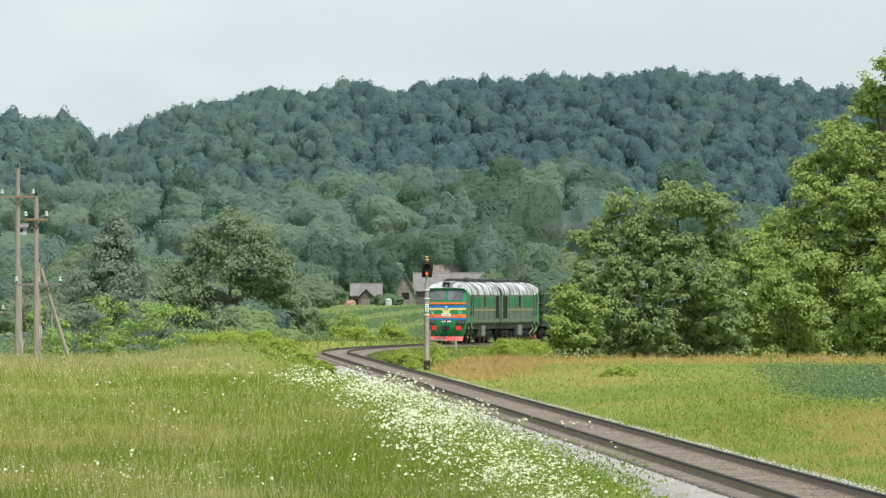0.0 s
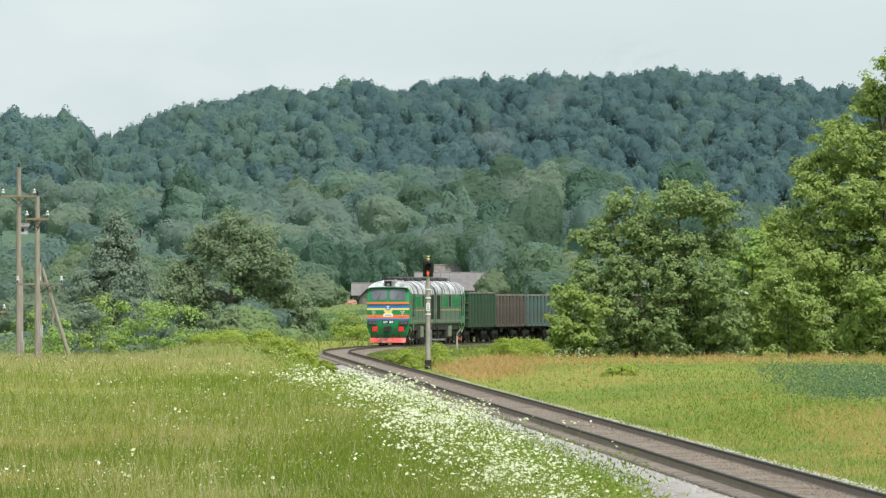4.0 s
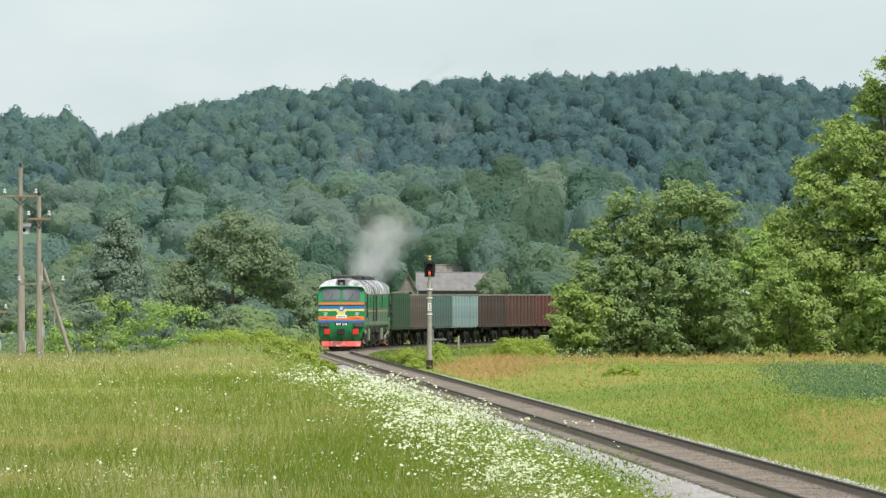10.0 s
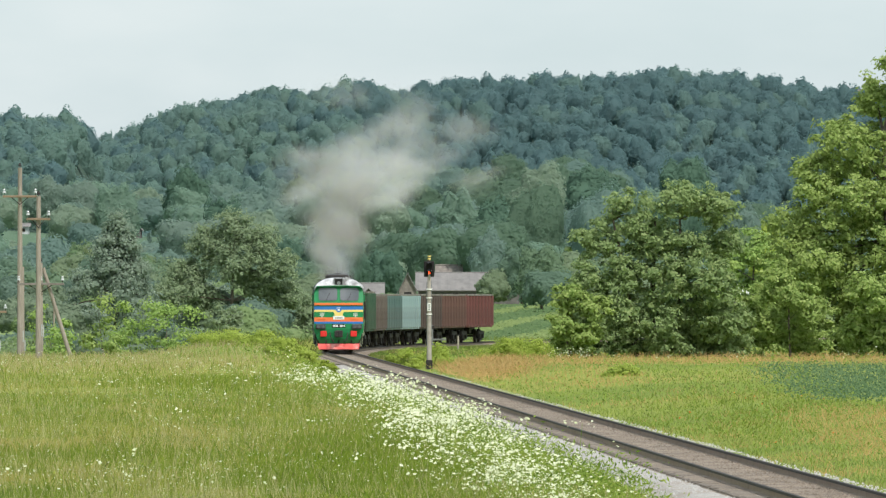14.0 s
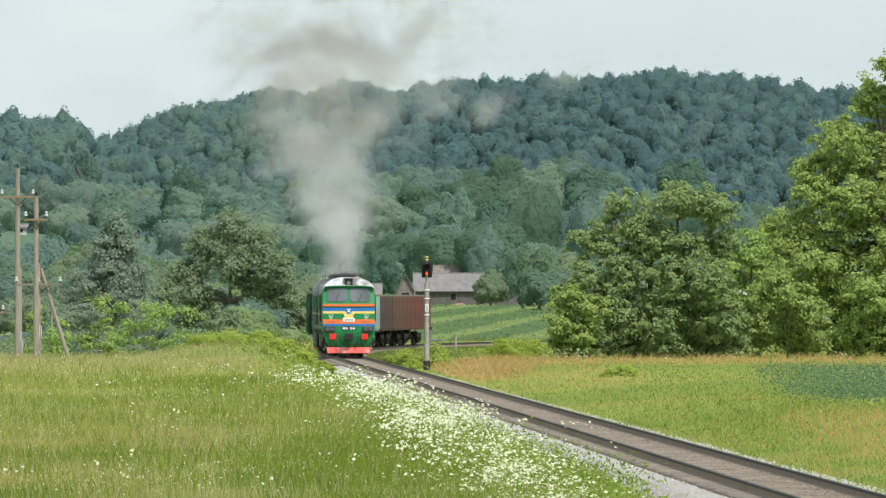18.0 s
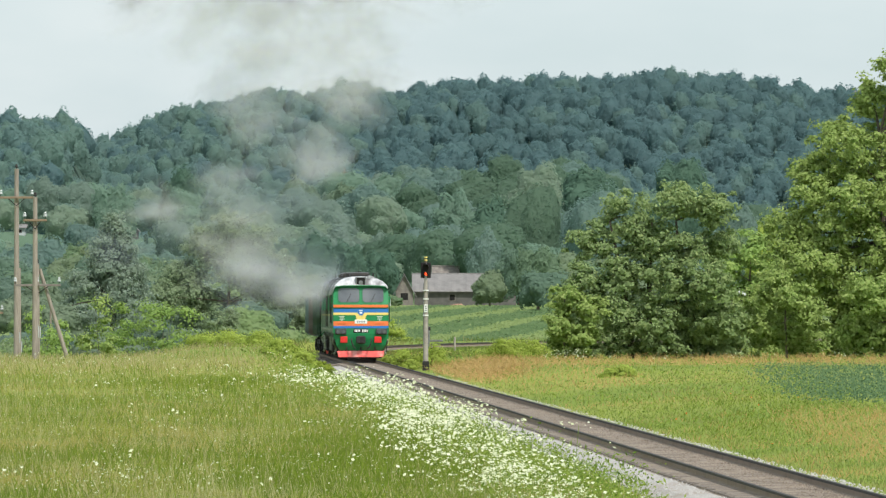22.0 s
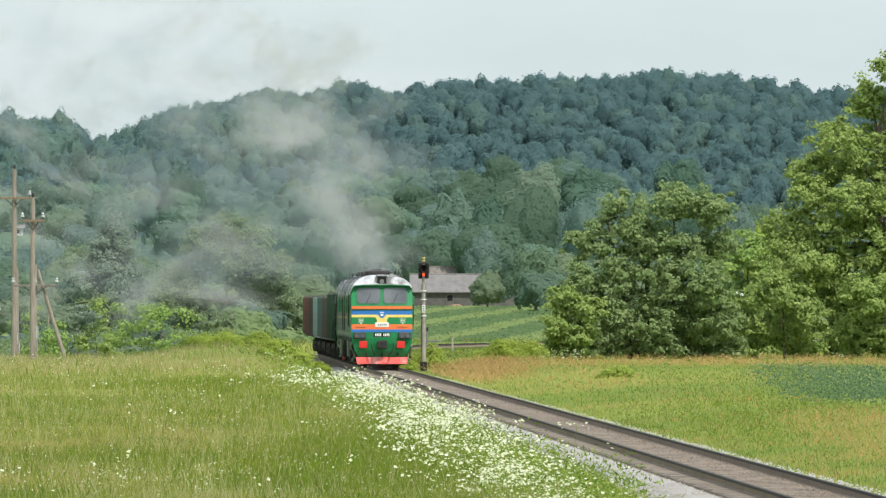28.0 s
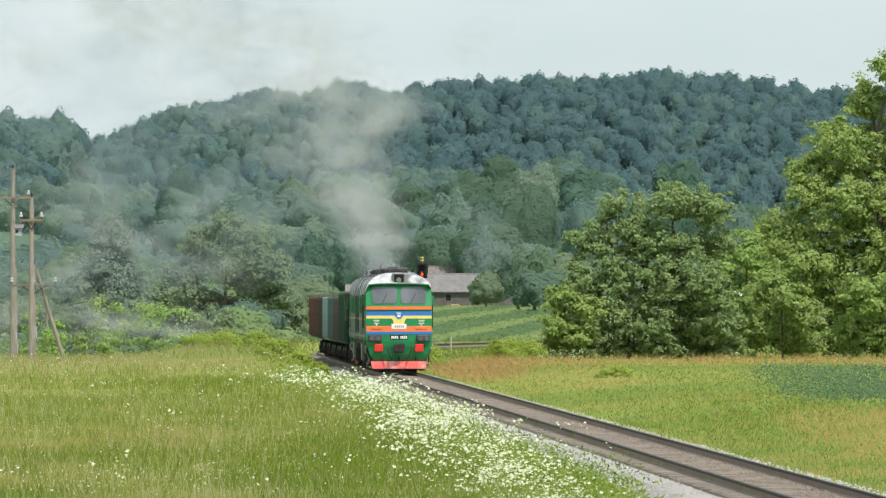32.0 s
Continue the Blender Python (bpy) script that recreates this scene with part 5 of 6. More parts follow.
def build_fields():
    """Vegetable strips between the track's curve and the village."""
    rng = np.random.default_rng(11)
    for u0, u1, mat, name in ((640, 800, L_CROP_PALE, "pale"), (800, 900, L_CROP_DEEP, "deep"), (900, 960, L_CROP_PALE, "pale"), (960, 1110, L_CROP_DEEP, "deep"),
                              (1110, 1180, L_CROP_PALE, "pale"), (1180, 1330, L_CROP_DEEP, "deep"), (1330, 1430, L_CROP_PALE, "pale"), (1430, 1560, L_CROP_DEEP, "deep"), (1560, 1800, L_CROP_PALE, "pale")):
        n = 7500
        y = rng.uniform(780, 1470, n)
        u = np.round(rng.uniform(u0, u1, n) / 24) * 24 + rng.normal(size=n) * 4
        x = (y - u) / 22 + 2.0
        k = (np.abs(x / y) < .0175) & ((x - track_x(np.minimum(y, 1200)) < -6) | (y > 960) | (x < -6))
        P = np.stack([x, y, height(x, y) + rng.uniform(0, .3, n)], 1)[k]
        N = rng.normal(size=P.shape) * .3 + np.array([0, -.3, 1])
        tagged(new("field_strip", leaf_mesh("field_strip", P, N, rng.uniform(.14, .30, len(P)), mat, rng)),
               "narrow strip of " + name + " green vegetable crop", "crop", "field strips", "stuff")


# ---------------------------------------------------------------- build: setting
build_ground()
track_bed = build_track()

# the train
loco_a, spin_a = build_loco("green diesel locomotive section with striped front and white roof")
loco_b, spin_b = build_loco("green diesel locomotive section with white roof, coupled back to back")
WAGONS = [
    ((.039, .078, .051), (.058, .101, .066), (.078, .082, .062), "dark green high-sided gondola wagon behind the locomotive", 3.58),
    ((.100, .086, .075), (.150, .130, .114), (.072, .058, .048), "grey-brown ribbed gondola wagon with rust", 3.42),
    ((.078, .133, .125), (.117, .172, .160), (.109, .094, .078), "faded dark teal ribbed gondola wagon", 3.42),
    ((.211, .312, .312), (.281, .367, .359), (.148, .156, .148), "flaking light blue ribbed gondola wagon", 3.42),
    ((.078, .062, .055), (.117, .094, .082), (.062, .051, .043), "dark brown ribbed gondola wagon", 3.42),
    ((.117, .070, .058), (.156, .094, .078), (.078, .062, .051), "brown ribbed gondola wagon with rust streaks", 3.42),
    ((.140, .062, .056), (.178, .082, .072), (.100, .066, .058), "red-brown ribbed gondola wagon at the end of the train", 3.42),
]
wagons = [build_wagon(*w) for w in WAGONS]

# trackside
build_signal(-.72, 515)
build_marker(-.7, 640, 1.75, True)
build_marker(1.0, 655, 1.0, False)
build_pole(-23.1, 540, 10.36, .93, 8.78, "tall weathered wooden power pole with a crossarm and white insulators", radius=.17)
build_pole(-20.45, 500, 8.4, .60, 7.23, "weathered concrete power pole with a rusty crossarm", radius=.16)
build_pole(-21.15, 520, 5.1, 1.23, 3.97, "braced pole with a leaning strut and low crossarm", strut=True, pins=(-1, 0, 1), radius=.14, arm_mat=M_WOOD)
build_pole(-23.8, 560, 5.0, 0, 0, "slim grey pole behind the power poles", radius=.12, top_pin=False)
build_pole(-25.2, 560, 3.4, .5, 2.45, "short pole with two insulators at the field edge", radius=.11)
build_pole(-23.6, 600, 3.2, 0, 0, "thin pale post behind the braced pole", radius=.07, top_pin=False)
build_pole(-12.3, 860, 3.5, .0, 0, "old grey leaning pole among the trees", radius=.12, top_pin=False)

build_pole(-22.2, 2310, 33.6, .8, 32.6, "distant power pole on the wooded rise", radius=.2)
build_pole(-8.8, 2320, 33.2, .8, 32.2, "distant power pole on the wooded rise", radius=.2)

# village
build_house(1.9, 1500, 11.4, 9, 2.7, 5.1, "long grey barn with a pale asbestos roof", windows=1)
build_house(1.0, 1620, 3.8, 5, 3.3, 6.4, "house with a brownish-grey roof behind the barn", roof=M_WOOD)
build_house(-5.3, 1490, 2.6, 5, 2.6, 5.0, "small dark gabled shed beside the barn", gable_front=True, wall=M_WOOD, windows=1)
build_house(-11.4, 1515, 4.2, 5, 2.0, 3.5, "small grey village house with a gabled porch", windows=1, porch=(2.4, 1.2, 1.6, 2.8))
build_house(9.0, 1560, 6, 6, 3.2, 5.6, "pale-roofed house beside the barn", windows=1)
build_house(-91.6, 2160, 2.4, 6, 1.9, 2.5, "white-walled house among trees on the hillside", wall=M_PORCELAIN, roof=M_SLATE, windows=1)
build_house(-67.2, 2160, 2.7, 6, 2.3, 3.7, "grey house with a steep roof on the hillside", gable_front=True, windows=2)
build_house(39, 1300, 2.6, 4, 2.6, 3.6, "small hut with a pale flat roof", windows=1, roof=M_PLATE)
build_house(-17, 1750, 4, 5, 3, 5.4, "pale cottage between the trees", windows=1)
build_house(165.5, 3850, 7, 8, 7, 11, "distant building with a pinkish-red roof on the ridge", roof=M_REDROOF, windows=3)

# clutter beside the small house
def heap(x, y, w, hgt, label, name, mat, seed):
    rng_ = random.Random(seed)
    t = thing(name, label, "heap", at=pose(x, y, float(height(x, y)) - .1))
    for k in range(9):
        bm = lumpy(bmesh.new(), ((rng_.random() - .5) * w, (rng_.random() - .5) * 1.2, hgt * .3 * rng_.random()), hgt * (.4 + .3 * rng_.random()), 2, .5, .8, rng_)
        part("sheet_fold" if mat is M_PORCELAIN else "rubble", bm, mat, t)


heap(-16.3, 1490, 2.4, .85, "crumpled white plastic sheeting by the yard", "plastic_sheeting", M_PORCELAIN, 3)
heap(-14.0, 1488, .9, 1.3, "reddish-brown rubble beside the yard", "brick_heap", M_BRICK, 4)
heap(2.2, 1478, 2.6, .7, "reddish rubble in front of the barn", "brick_heap", M_BRICK, 6)
tank = thing("water_tank", "small white upright water tank in the garden", "tank", at=pose(-7.6, 1440, float(height(-7.6, 1440)) - .1))
part("shell", rod(rod(bmesh.new(), (0, 0, 0), (0, 0, 1.2), .5, n=18), (0, 0, 1.2), (0, 0, 1.35), .5, .2, 18), M_PORCELAIN, tank)
part("lid", rod(bmesh.new(), (0, 0, 1.33), (0, 0, 1.42), .2, n=12), M_GREY, tank)

# near trees
boughed_tree(11.6, 548, 10.4, [(-1.1, 8.0, 1.5), (1.5, 8.7, 1.2), (3.6, 8.4, 1.25), (-3.0, 6.6, 1.3), (.2, 6.4, 1.5), (3.9, 6.5, 1.2), (2.2, 6.2, 1.0), (-1.2, 5.0, 1.6), (1.4, 4.4, 1.5), (3.4, 4.4, 1.4),
                             (-3.6, 4.2, 1.2), (-2.4, 2.5, 1.7), (.2, 2.2, 1.8), (2.6, 2.2, 1.7), (4.1, 2.0, 1.3), (-4.2, 1.8, 1.1), (-3.0, .8, 1.2), (-1.2, .7, 1.2), (.8, .7, 1.2), (2.8, .7, 1.2), (4.4, .7, 1.0)],
             "broad bushy maple beside the field with several stems", 21, .105, L_NEAR, spray=.34, per=50, stems=3, trunk=.2, fill=1.35, flat=.9)
boughed_tree(6.9, 544, 4.6, [(.0, 3.4, .9), (-.3, 2.0, .9), (.7, 1.4, 1.1), (1.5, 2.8, .9), (-.1, .8, .9)], "leafy bush at the edge of the trees", 23, .105, L_BRIGHT, spray=.32, name="leafy_bush", trunk=.07)
boughed_tree(16.9, 552, 4.0, [(-.8, 2.2, 1.0), (.6, 2.6, 1.1), (1.3, 1.1, 1.1), (-.9, .8, 1.0)], "low green bush between the trees", 27, .11, L_BRIGHT, spray=.36, name="leafy_bush", trunk=.07)
boughed_tree(25.2, 560, 17.0, [(-.6, 14.6, 1.3), (.7, 16.4, 1.2), (2.2, 15.6, 1.5), (-2.3, 11.9, 2.1), (-4.0, 10.4, 1.5), (.6, 11.9, 2.3), (-2.9, 8.6, 2.4), (-5.3, 7.2, 1.6), (.2, 8.6, 2.6), (-4.4, 5.4, 2.2), (-1.5, 5.4, 2.5), (1.6, 5.4, 2.6),
                               (-5.6, 3.4, 1.8), (-3.2, 2.4, 2.1), (-.2, 2.4, 2.4), (-5.0, 1.0, 1.4), (-2.0, .9, 1.5), (1.2, .9, 1.6), (3.4, 13.6, 2.4), (4.4, 9.8, 3.0), (4.6, 5.6, 3.0), (3.6, 2.4, 2.6)],
             "very tall bright green tree at the field's edge", 24, .12, L_BRIGHT, spray=.42, per=52, trunk=.3, fill=1.35, flat=.9)
boughed_tree(19.3, 549, 5.4, [(-.6, 3.9, 1.1), (.7, 3.0, 1.2), (-.9, 1.8, 1.2), (.9, 1.1, 1.2)], "bright green bush under the tall tree", 25, .115, L_BRIGHT, spray=.36, name="leafy_bush", trunk=.08)
boughed_tree(24.6, 545, 5.6, [(-.9, 3.6, 1.4), (.9, 4.0, 1.4), (-1.6, 1.7, 1.4), (.2, 1.6, 1.5), (2.0, 1.8, 1.4)], "light green bush in front of the tall tree", 26, .115, L_BRIGHT, spray=.38, name="leafy_bush", trunk=.08)
boughed_tree(22.6, 720, 8.6, [(.2, 7.4, 1.3), (-1.5, 5.8, 1.5), (1.3, 5.4, 1.7), (-1.8, 3.6, 1.7), (.4, 3.4, 1.8), (2.2, 3.2, 1.4), (-.6, 1.6, 1.8)], "light green round tree behind the field trees", 28, .15, L_LIGHT, spray=.5, trunk=.14)
# left group behind the crest
tree(-26.5, 800, 12.4, 12.6, "grey-green conical tree with drooping sprays", 31, leaf=.13, lumps=330, per=80, low=.02, shape="cone", mat=L_GREY, lump_size=.06, hollow=.2)
boughed_tree(-17.2, 810, 11.6, [(.2, 10.2, 1.7), (2.2, 9.4, 1.7), (-1.9, 9.0, 1.8), (3.7, 7.4, 1.6), (-3.9, 6.6, 1.9), (.6, 7.4, 1.9), (-5.2, 5.0, 1.5), (4.4, 5.0, 1.4), (2.4, 5.6, 1.5), (-2.6, 4.8, 1.5)],
             "thin olive-green tree with a spreading crown", 32, .125, L_OLIVE, spray=.5, per=50, trunk=.2, fill=1.9, flat=.95)
boughed_tree(-12.6, 820, 6.0, [(-.4, 4.6, 1.4), (.9, 3.4, 1.4), (-1.0, 2.4, 1.5), (1.0, 1.4, 1.4)], "olive-green tree at the end of the group", 33, .13, L_OLIVE, spray=.5, per=50, trunk=.1, fill=1.7, flat=.95)
boughed_tree(-20.6, 830, 7.0, [(-.4, 5.2, 1.5), (1.2, 4.2, 1.5), (-1.6, 3.2, 1.5), (.4, 2.0, 1.6)], "grey half-bare tree inside the group", 34, .12, L_GREY, spray=.5, per=44, trunk=.1, fill=1.6, flat=.95)
for i, (x, y, w, hh, mt) in enumerate(((-20.8, 600, 3.4, 6.5, L_BRIGHT), (-17.0, 610, 4.8, 6.0, L_LIGHT), (-23.6, 596, 4.2, 5.5, L_LIGHT), (-19.4, 612, 4.2, 5.6, L_LIGHT), (-14.2, 640, 3.4, 4.0, L_OLIVE), (-26, 620, 3.8, 5.4, L_OLIVE),
                                   (-11.2, 520, 3.0, 1.0, L_LIME), (-9.2, 505, 2.6, .95, L_LIME), (-12.8, 535, 3.0, 1.0, L_LIME), (-7.6, 470, 2.2, .95, L_LIME), (-6.4, 452, 1.8, .85, L_LIME),
                                   (-2.0, 522, 2.0, 1.25, L_LIME), (-.5, 530, 2.6, 1.35, L_LIME), (3.6, 555, 3.0, 1.25, L_LIME), (5.4, 560, 3.2, 1.15, L_LIME), (7.6, 420, 1.6, .6, L_LIME), (-4.9, 418, 1.0, .75, L_SHRUB), (-3.2, 365, .8, .6, L_SHRUB),
                                   (-9.5, 790, 4.6, 2.6, L_FRESH), (-5.6, 800, 4, 2.3, L_LIME), (-12.6, 790, 4.2, 2.8, L_FRESH), (-7.4, 830, 4, 2.8, L_LIME), (-10.8, 850, 4, 3.0, L_FRESH), (-4.2, 850, 3.4, 2.2, L_LIME), (-8.6, 900, 4, 2.6, L_BRIGHT))):
    tree(x, y, w, hh, "low bright green bush in the grass", 40 + i, leaf=.055 if y < 562 else .11, lumps=50, per=90 if y < 562 else 60, low=-.25, shape="bush", mat=mt, name="low_bush", trunk=.03, lump_size=.14, group="bushes of the meadow")

# village and hillside trees
for i, (x, y, w, top, mt) in enumerate(((16, 1700, 13, 23, L_MIDWOOD[5]), (25.5, 1650, 12, 23, L_MIDWOOD[1]), (41, 1700, 13, 24, L_DEEP), (47, 1500, 9, 15, L_MID),
                                        (12.9, 1300, 7.4, 10.6, L_VALLEY[0]), (7.2, 1560, 8, 14.5, L_MIDWOOD[0]), (12, 1500, 9, 12.0, L_VALLEY[1]), (-7.9, 1450, 5, 3.9, L_MID),
                                        (7.3, 1420, 5.6, 7.2, L_VALLEY[2]), (-2, 1720, 7, 15, L_MID), (-10, 1700, 7, 11, L_MID), (-22, 1650, 9, 12, L_MIDWOOD[0]),
                                        (-36, 1500, 10, 12, L_MIDWOOD[0]), (-44, 1450, 9, 10, L_MID), (-58, 1600, 10, 13, L_MID), (-66, 1500, 9, 11, L_MIDWOOD[0]), (33, 1300, 7, 8, L_MID),
                                        (52, 1250, 8, 9, L_MID), (20, 1420, 7, 9, L_MID), (30, 1480, 9, 13, L_MIDWOOD[0]), (-29, 1420, 8, 8, L_MID), (-19.5, 1570, 8.5, 13.6, L_DEEP), (-14.6, 1590, 8, 12.8, L_DEEP), (-24.5, 1575, 8.5, 13.8, L_DEEP), (-9.6, 1610, 7.5, 11.6, L_DEEP), (-16, 1480, 5, 5, L_MID))):
    round_tree(x, y, w, top, "rounded deciduous tree near the village", 70 + i, 3200, .2, mt, "trees of the village")

# single crowns that stand out of the woods
for i, (x, y, w, top, mt) in enumerate(((28.9, 1900, 12.5, 29.6, L_DEEP), (19.6, 1950, 13.5, 30.4, L_MIDWOOD[2]), (48.7, 2000, 13.5, 32.2, L_DEEP), (8.6, 1750, 11.5, 21, L_DEEP),
                                        (14.7, 1700, 12, 17.0, L_MIDWOOD[5]), (15.8, 1560, 9.6, 12.2, L_MIDWOOD[4]), (36.5, 1100, 5.4, 11.2, L_LIME), (52, 1700, 9.5, 20.4, L_MIDWOOD[0]), (-54.5, 2100, 12, 31.5, L_DEEP),
                                        (-29, 2050, 11, 29, L_WARM), (-19, 2000, 11, 27.5, L_WARM), (-66, 2000, 10, 27, L_MIDWOOD[4]), (37, 1800, 10, 24.5, L_MIDWOOD[4]), (-40, 1800, 10, 22, L_DEEP), (3, 1850, 10, 24, L_MIDWOOD[4]))):
    round_tree(x, y, w, top, "large rounded tree standing out of the hillside woods", 140 + i, 3200, .27, mt, "trees of the hillside", 34)

# lower trees below the two hillside houses
rnd = random.Random(8)
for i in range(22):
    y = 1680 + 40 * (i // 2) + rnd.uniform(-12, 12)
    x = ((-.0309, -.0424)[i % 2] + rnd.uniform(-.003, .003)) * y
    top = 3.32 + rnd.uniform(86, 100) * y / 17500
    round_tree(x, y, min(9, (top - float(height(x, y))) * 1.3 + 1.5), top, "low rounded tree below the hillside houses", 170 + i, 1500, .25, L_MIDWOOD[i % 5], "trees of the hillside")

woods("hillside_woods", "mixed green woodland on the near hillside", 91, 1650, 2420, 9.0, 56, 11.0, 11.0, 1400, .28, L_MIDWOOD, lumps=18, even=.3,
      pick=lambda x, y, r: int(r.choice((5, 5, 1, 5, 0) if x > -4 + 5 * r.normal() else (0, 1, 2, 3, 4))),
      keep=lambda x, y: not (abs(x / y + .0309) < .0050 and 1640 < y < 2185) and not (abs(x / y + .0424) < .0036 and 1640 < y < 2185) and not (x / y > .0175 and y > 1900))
woods("valley_trees", "loose trees and scrub behind the village", 92, 1200, 1640, 8, 55, 8.5, 7.0, 1200, .22, L_VALLEY, half=.05,
      keep=lambda x, y: (x < -.0125 * y or x > .0095 * y) and not (abs(x / y - .03) < .002 and y < 1310))
woods("hedge_bushes", "scrubby green bushes behind the meadow's crest", 94, 680, 1150, 6.5, 40, 6.0, 5.0, 1500, .15, L_HEDGE, half=.05,
      keep=lambda x, y: x < -10 - (y - 660) * .012)
# The ridge's left draws the lighter greens: its sunlit look put into crown colour.
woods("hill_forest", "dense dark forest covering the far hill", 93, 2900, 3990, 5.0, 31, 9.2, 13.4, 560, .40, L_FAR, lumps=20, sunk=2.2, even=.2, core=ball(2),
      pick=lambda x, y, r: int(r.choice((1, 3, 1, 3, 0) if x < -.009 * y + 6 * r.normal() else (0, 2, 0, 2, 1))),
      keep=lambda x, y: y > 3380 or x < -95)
build_fields()
build_meadow()


# sleepers
bm = box(bmesh.new(), -1.35, 1.35, -.12, .12, -.27, -.168, .01)
first_sleeper = part("sleeper", bm, M_SLEEPER, track_bed)
SV, SF = [], []
for i, s in enumerate(np.arange(-440, 330, .56)):
    x, y, a = on_track(float(s))
    m = pose(x, y, random.uniform(-.012, .012), 0, 0, -math.degrees(a) + random.uniform(-1, 1))
    if i == 0:
        first_sleeper.matrix_basis = m
    elif i < 300:
        shared("sleeper", first_sleeper.data, track_bed, m)
    else:
        c, sn = math.cos(a), -math.sin(a)
        q = np.array([[-1.35, -.12], [1.35, -.12], [1.35, .12], [-1.35, .12]])
        q = np.stack([x + q[:, 0] * c - q[:, 1] * sn, y + q[:, 0] * sn + q[:, 1] * c], 1)
        n0 = len(SV) * 8
        SV.append(np.concatenate([np.c_[q, np.full(4, -.27)], np.c_[q, np.full(4, -.168)]]))
        SF.append(np.array([[4, 5, 6, 7], [0, 1, 5, 4], [1, 2, 6, 5], [2, 3, 7, 6], [3, 0, 4, 7]]) + n0)
ob = new("far_sleepers", raw_mesh("far_sleepers", np.concatenate(SV), np.concatenate(SF), M_SLEEPER))
ob.parent = track_bed
tagged(ob, kind="stuff")

# loose ballast stones
rng = np.random.default_rng(77)
ns = 14000
sarc = -590 + 17500 / rng.uniform(17500 / 460, 17500 / 140, ns)
so = rng.uniform(1.3, 2.9, ns) * rng.choice([-1, 1], ns)
so[::2] = rng.uniform(-.7, .7, len(so[::2]))
XY = np.array([on_track(float(v)) for v in sarc])
px, py = XY[:, 0] + np.cos(XY[:, 2]) * so, XY[:, 1] - np.sin(XY[:, 2]) * so
pz = np.where(np.abs(so) < 1.25, -.15, np.where(np.abs(so) < 1.9, -.21, -.24 - (np.abs(so) - 1.9) * .42))
tet = np.array([[1, 0, -.4], [-.5, .87, -.4], [-.5, -.87, -.4], [.1, .1, .8]])
sz = rng.uniform(.012, .032, ns)[:, None, None]
rot = rng.uniform(0, 6.28, ns)
cr, sr = np.cos(rot)[:, None], np.sin(rot)[:, None]
T = np.stack([tet[:, 0] * cr - tet[:, 1] * sr, tet[:, 0] * sr + tet[:, 1] * cr, np.broadcast_to(tet[:, 2], (ns, 4))], -1) * sz
V = (T + np.stack([px, py, pz + .01], 1)[:, None, :]).reshape(-1, 3)
F = (np.array([[0, 1, 3], [1, 2, 3], [2, 0, 3]])[None] + (np.arange(ns) * 4)[:, None, None]).reshape(-1, 3)
inner = np.repeat(np.arange(ns) % 2 == 0, 3)
for nm, mt, k in (("ballast_stones", M_STONE, ~inner), ("oily_stones", M_WALKBED, inner)):
    ob = new(nm, raw_mesh(nm, V, F[k], mt))
    ob.parent = track_bed
    tagged(ob, kind="stuff")


# ---------------------------------------------------------------- smoke
smoke = thing("exhaust_smoke", "drifting grey-brown diesel exhaust smoke above the locomotive", "smoke")
rng = np.random.default_rng(123)
PUFFS = []
for k in range(12):
    n = 7
    N = unit(rng.normal(size=(n, 3)))
    A = unit(np.cross(N, rng.normal(size=N.shape)))
    B = np.cross(N, A)
    C = rng.normal(size=(n, 3)) * .28
    V = np.stack([C + 1.1 * (A * math.cos(a) + B * math.sin(a)) for a in np.arange(8) * math.pi / 4], 1).reshape(-1, 3)
    V *= 1 / np.maximum(1, np.linalg.norm(V, axis=1, keepdims=True))
    PUFFS.append(raw_mesh("puff", V * np.array(PUFF), np.arange(len(V)).reshape(-1, 8), (M_HAZE, M_SMOKE, M_SOOT, M_DRIFT)[k // 3]))

SPEED = 8.3


def head_s(t):
    return -145.1 + SPEED * (32 - t) - 5.0 * (1 - math.exp(-t / 7))


def rate(t):
    return np.interp(t, [-3, 0, 5, 7.4, 7.8, 12, 12.5, 18, 19.5, 22, 32], [.9, .7, .7, 1.6, 11.0, 17, 22, 22, 18, 13, 13])


def wind(t):
    return np.interp(t, [0, 9, 12, 14, 17, 19, 20, 22, 23, 25, 32], [.4, .7, .35, .1, 0, -.3, -4.0, -3.6, -.6, -.9, -1.5])


def rise(t):
    return np.interp(t, [0, 9, 12, 18, 19.5, 22, 23, 27, 32], [1.6, 1.8, 2.6, 2.7, .75, .5, 2.7, 2.5, 2.2])


def stack_at(t, back):
    x, y, a = on_track(head_s(t) + back)
    return np.array([x, y])


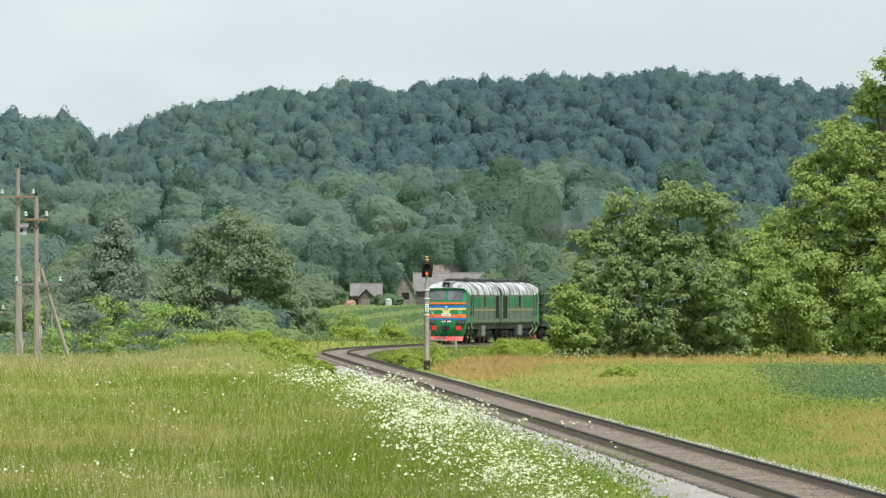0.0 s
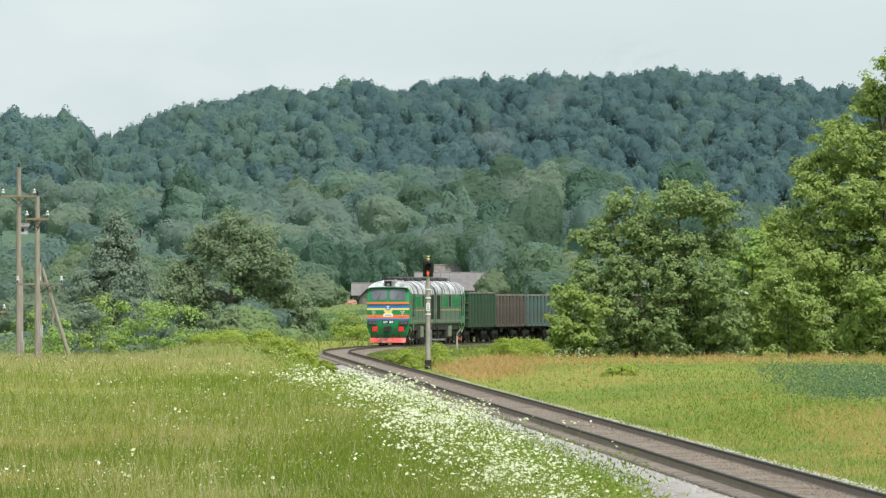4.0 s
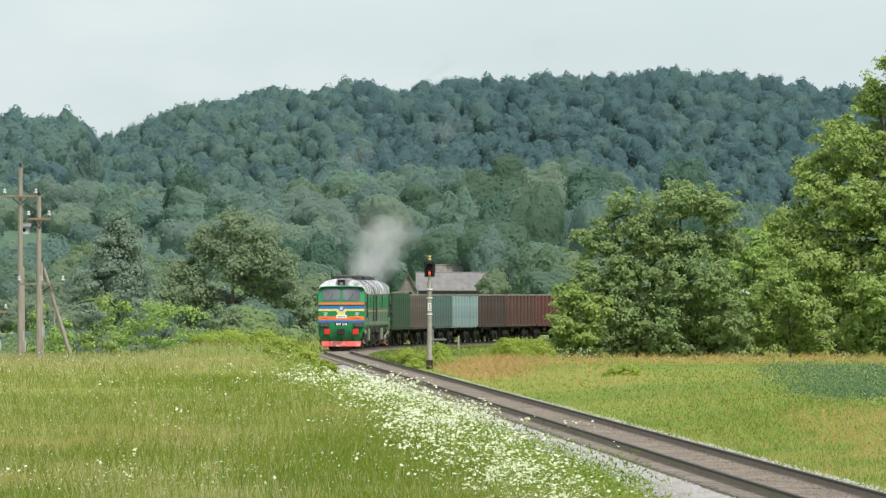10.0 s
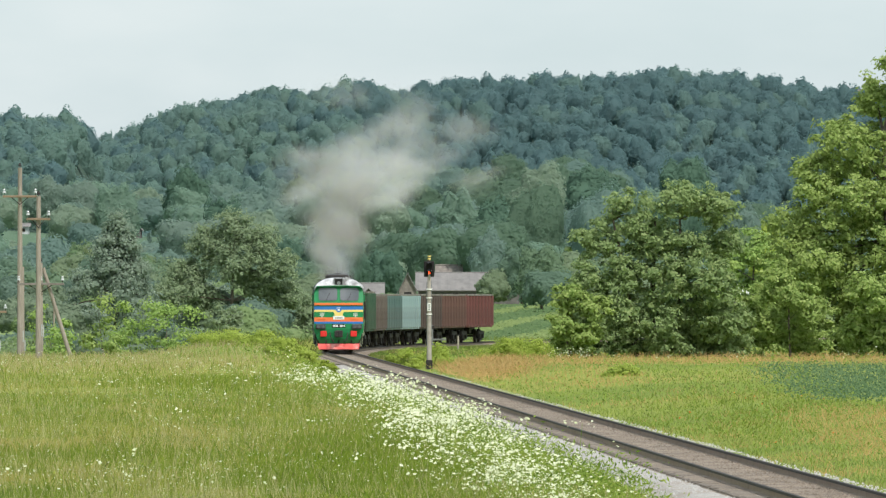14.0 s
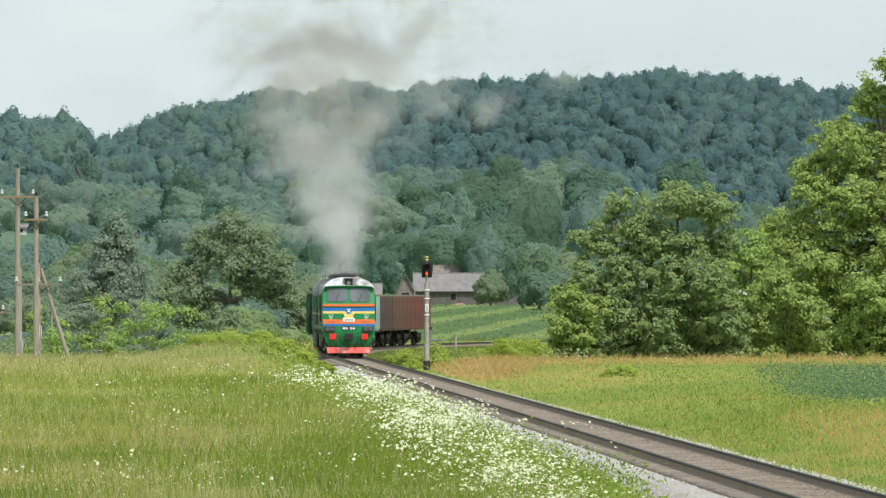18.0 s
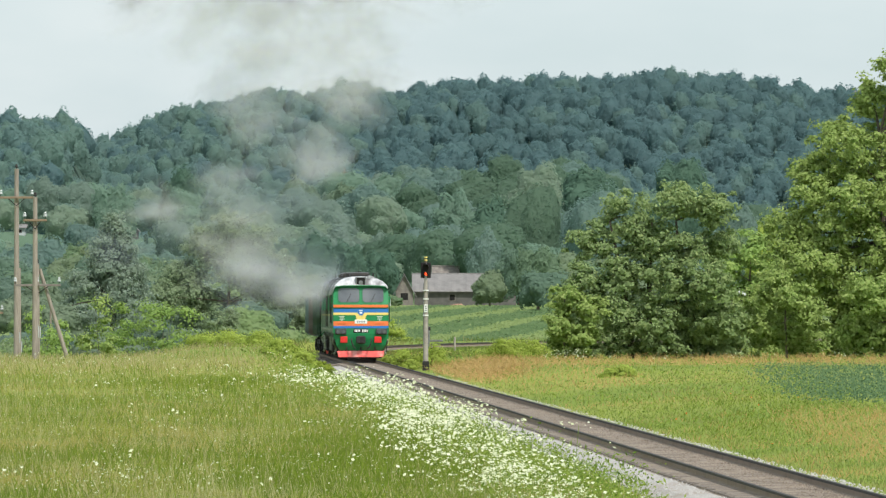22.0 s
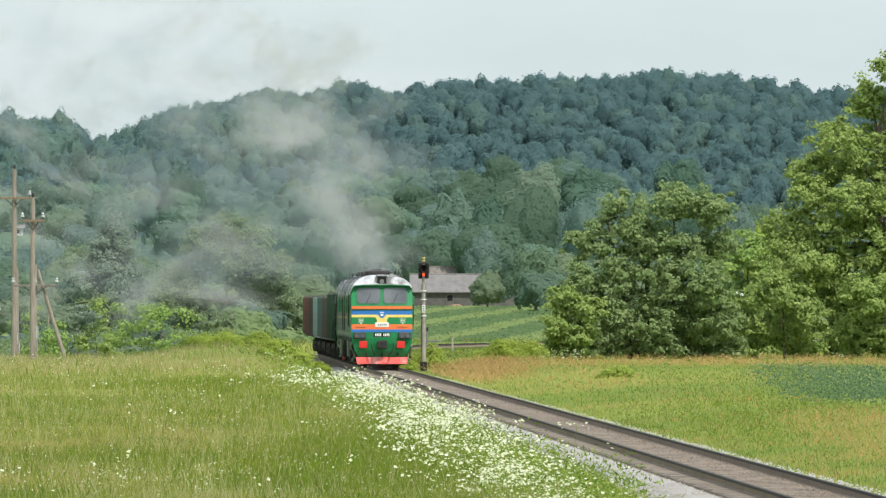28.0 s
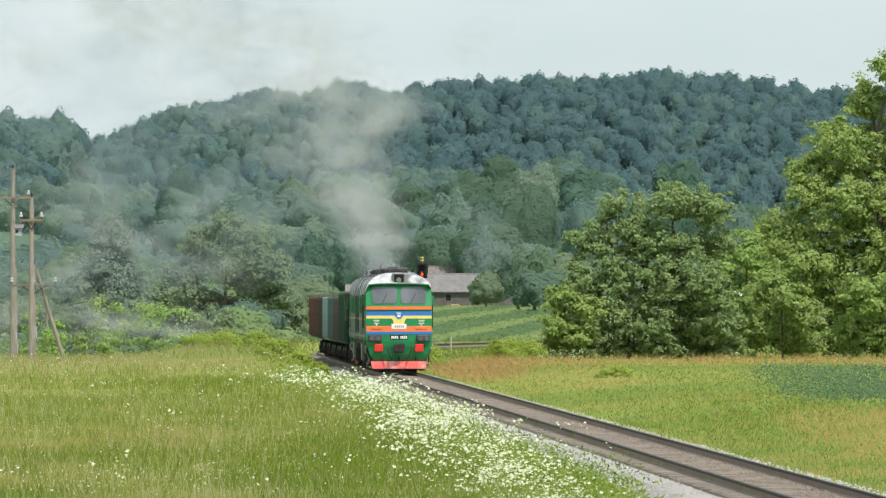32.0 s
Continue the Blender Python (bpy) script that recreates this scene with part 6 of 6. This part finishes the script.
smoke_rows = []
te = -2.8
while te < 31.8:
    back = 9.4 if rng.random() < .3 else 26.0
    drift_v = rng.normal(size=3).clip(-1.8, 1.8) * (np.array([.55, .7, .30]) if 9 < te < 19.5 else np.array([.5, .6, .28]))
    swell = rng.normal(size=3).clip(-2, 2) * (np.array([.95, 1.8, .6]) if 12 < te < 19.5 else np.array([.45, 1.0, .3]))
    thick = .9 if 7.6 < te < 18.5 else .5 if 18.5 <= te < 22.5 else .45 if te > 7.6 else 0
    me = PUFFS[int(rng.integers(3)) + (0 if rng.random() > thick else 6 if 11 < te < 15 and rng.random() < .5 else 3)]
    yaw, tilt = rng.uniform(50, 88) * rng.choice([-1, 1]), rng.uniform(-45, 45)
    rows, prev = [], None
    r0, w0 = rise(te), None
    p = None
    for t in np.arange(0, 32.01, 1.0) if te < 0 else np.concatenate([np.arange(0, te, 2.0), [te], np.arange(te + .4, 32.0, .8), [32.0]]):
        t = float(t)
        if t <= te:
            q = np.array([*stack_at(t, back), 2.75])
        else:
            n = 24
            q = np.array([*stack_at(te, back), 2.75])
            dt = (t - te) / n
            for i in range(n):
                age = (i + .5) * dt
                wide = .75 + .14 * age if te < 19.5 else .8 + .24 * age
                lift = r0 * (1.0 + .9 * math.exp(-age / .8)) * (.85 + .15 * math.exp(-age / 6)) if te > 7.6 else 3.2
                q = q + dt * np.array([wind(te + age) * (1 - math.exp(-age)) * (.25 if te < 18.5 < te + age else 1) + drift_v[0] * wide, -2.0 * math.exp(-age / 1.5) + drift_v[1] * wide, lift + drift_v[2] * min(1, age) * wide + (.5 * max(0, age - 6) if te < 19.5 else 0)])
        q = q + swell * (1 - math.exp(-max(0.0, t - te) / 1.1))
        k = 1 - math.exp(-max(0.0, t - te - .5) / 2.2)
        rows.append((t, pose(q[0], q[1], q[2], tilt * k, 0, -math.degrees(on_track(head_s(min(t, max(te, 0))) + back)[2]) + yaw * k)))
    smoke_rows.append((me, rows))
    te += rng.uniform(.7, 1.3) / rate(te)


# smoke that lingers beside the line and spreads over the low ground
for te in np.linspace(18.6, 28.5, 110):
    te = float(te)
    out = np.array([rng.uniform(-21, -1), rng.uniform(-14, 16), rng.uniform(.2, 17)])
    yaw, tilt = rng.uniform(60, 90) * rng.choice([-1, 1]), rng.uniform(-30, 30)
    rows = []
    for t in np.concatenate([np.arange(0, te, 2.0), [te], np.arange(te + .5, 32.0, 1.0), [32.0]]):
        t = float(t)
        age = max(0.0, t - te)
        k = 1 - math.exp(-age / 2.6)
        x, y = stack_at(min(t, te), 22.0)
        rows.append((t, pose(x + out[0] * k - .25 * age, y + out[1] * k, 2.75 + (out[2] + 1.8) * (1 - math.exp(-age / 1.9)) - 1.2 * (1 - math.exp(-age / 6)), tilt * k, 0, -math.degrees(on_track(head_s(min(t, te)) + 22.0)[2]) + yaw * k)))
    smoke_rows.append((PUFFS[9 + int(rng.integers(3))], rows))


def on_rails(s_mid, half_base, back_to_front=False):
    xa, ya, _ = on_track(s_mid - half_base)
    xb, yb, _ = on_track(s_mid + half_base)
    d = Vector((xa - xb, ya - yb, 0)).normalized()      # towards the camera
    if back_to_front:
        d = -d
    return Matrix.Translation(((xa + xb) / 2, (ya + yb) / 2, 0)) @ Matrix.Rotation(math.atan2(-d.x, d.y), 4, "Z")


def motions():
    times = [i * .5 for i in range(65)]
    walk(loco_a, [(t, on_rails(head_s(t) + 8.5, 4.3)) for t in times])
    walk(loco_b, [(t, on_rails(head_s(t) + 25.9, 4.3, True)) for t in times])
    for i, (w, _) in enumerate(wagons):
        walk(w, [(t, on_rails(head_s(t) + 34.6 + 13.92 * (i + .5), 4.325)) for t in times])
    turns = [i / 15 for i in range(481)]
    for spins, sgn in [(spin_a, -1), (spin_b, 1)] + [(s, -1) for _, s in wagons]:
        for ws, y, r in spins:
            walk(ws, [(t, pose(0, y, r, math.degrees(sgn * (head_s(0) - head_s(t)) / r))) for t in turns])
    for me, rows in smoke_rows:
        puff = new("puff", me)
        puff.parent = smoke
        walk(puff, rows)


motions()
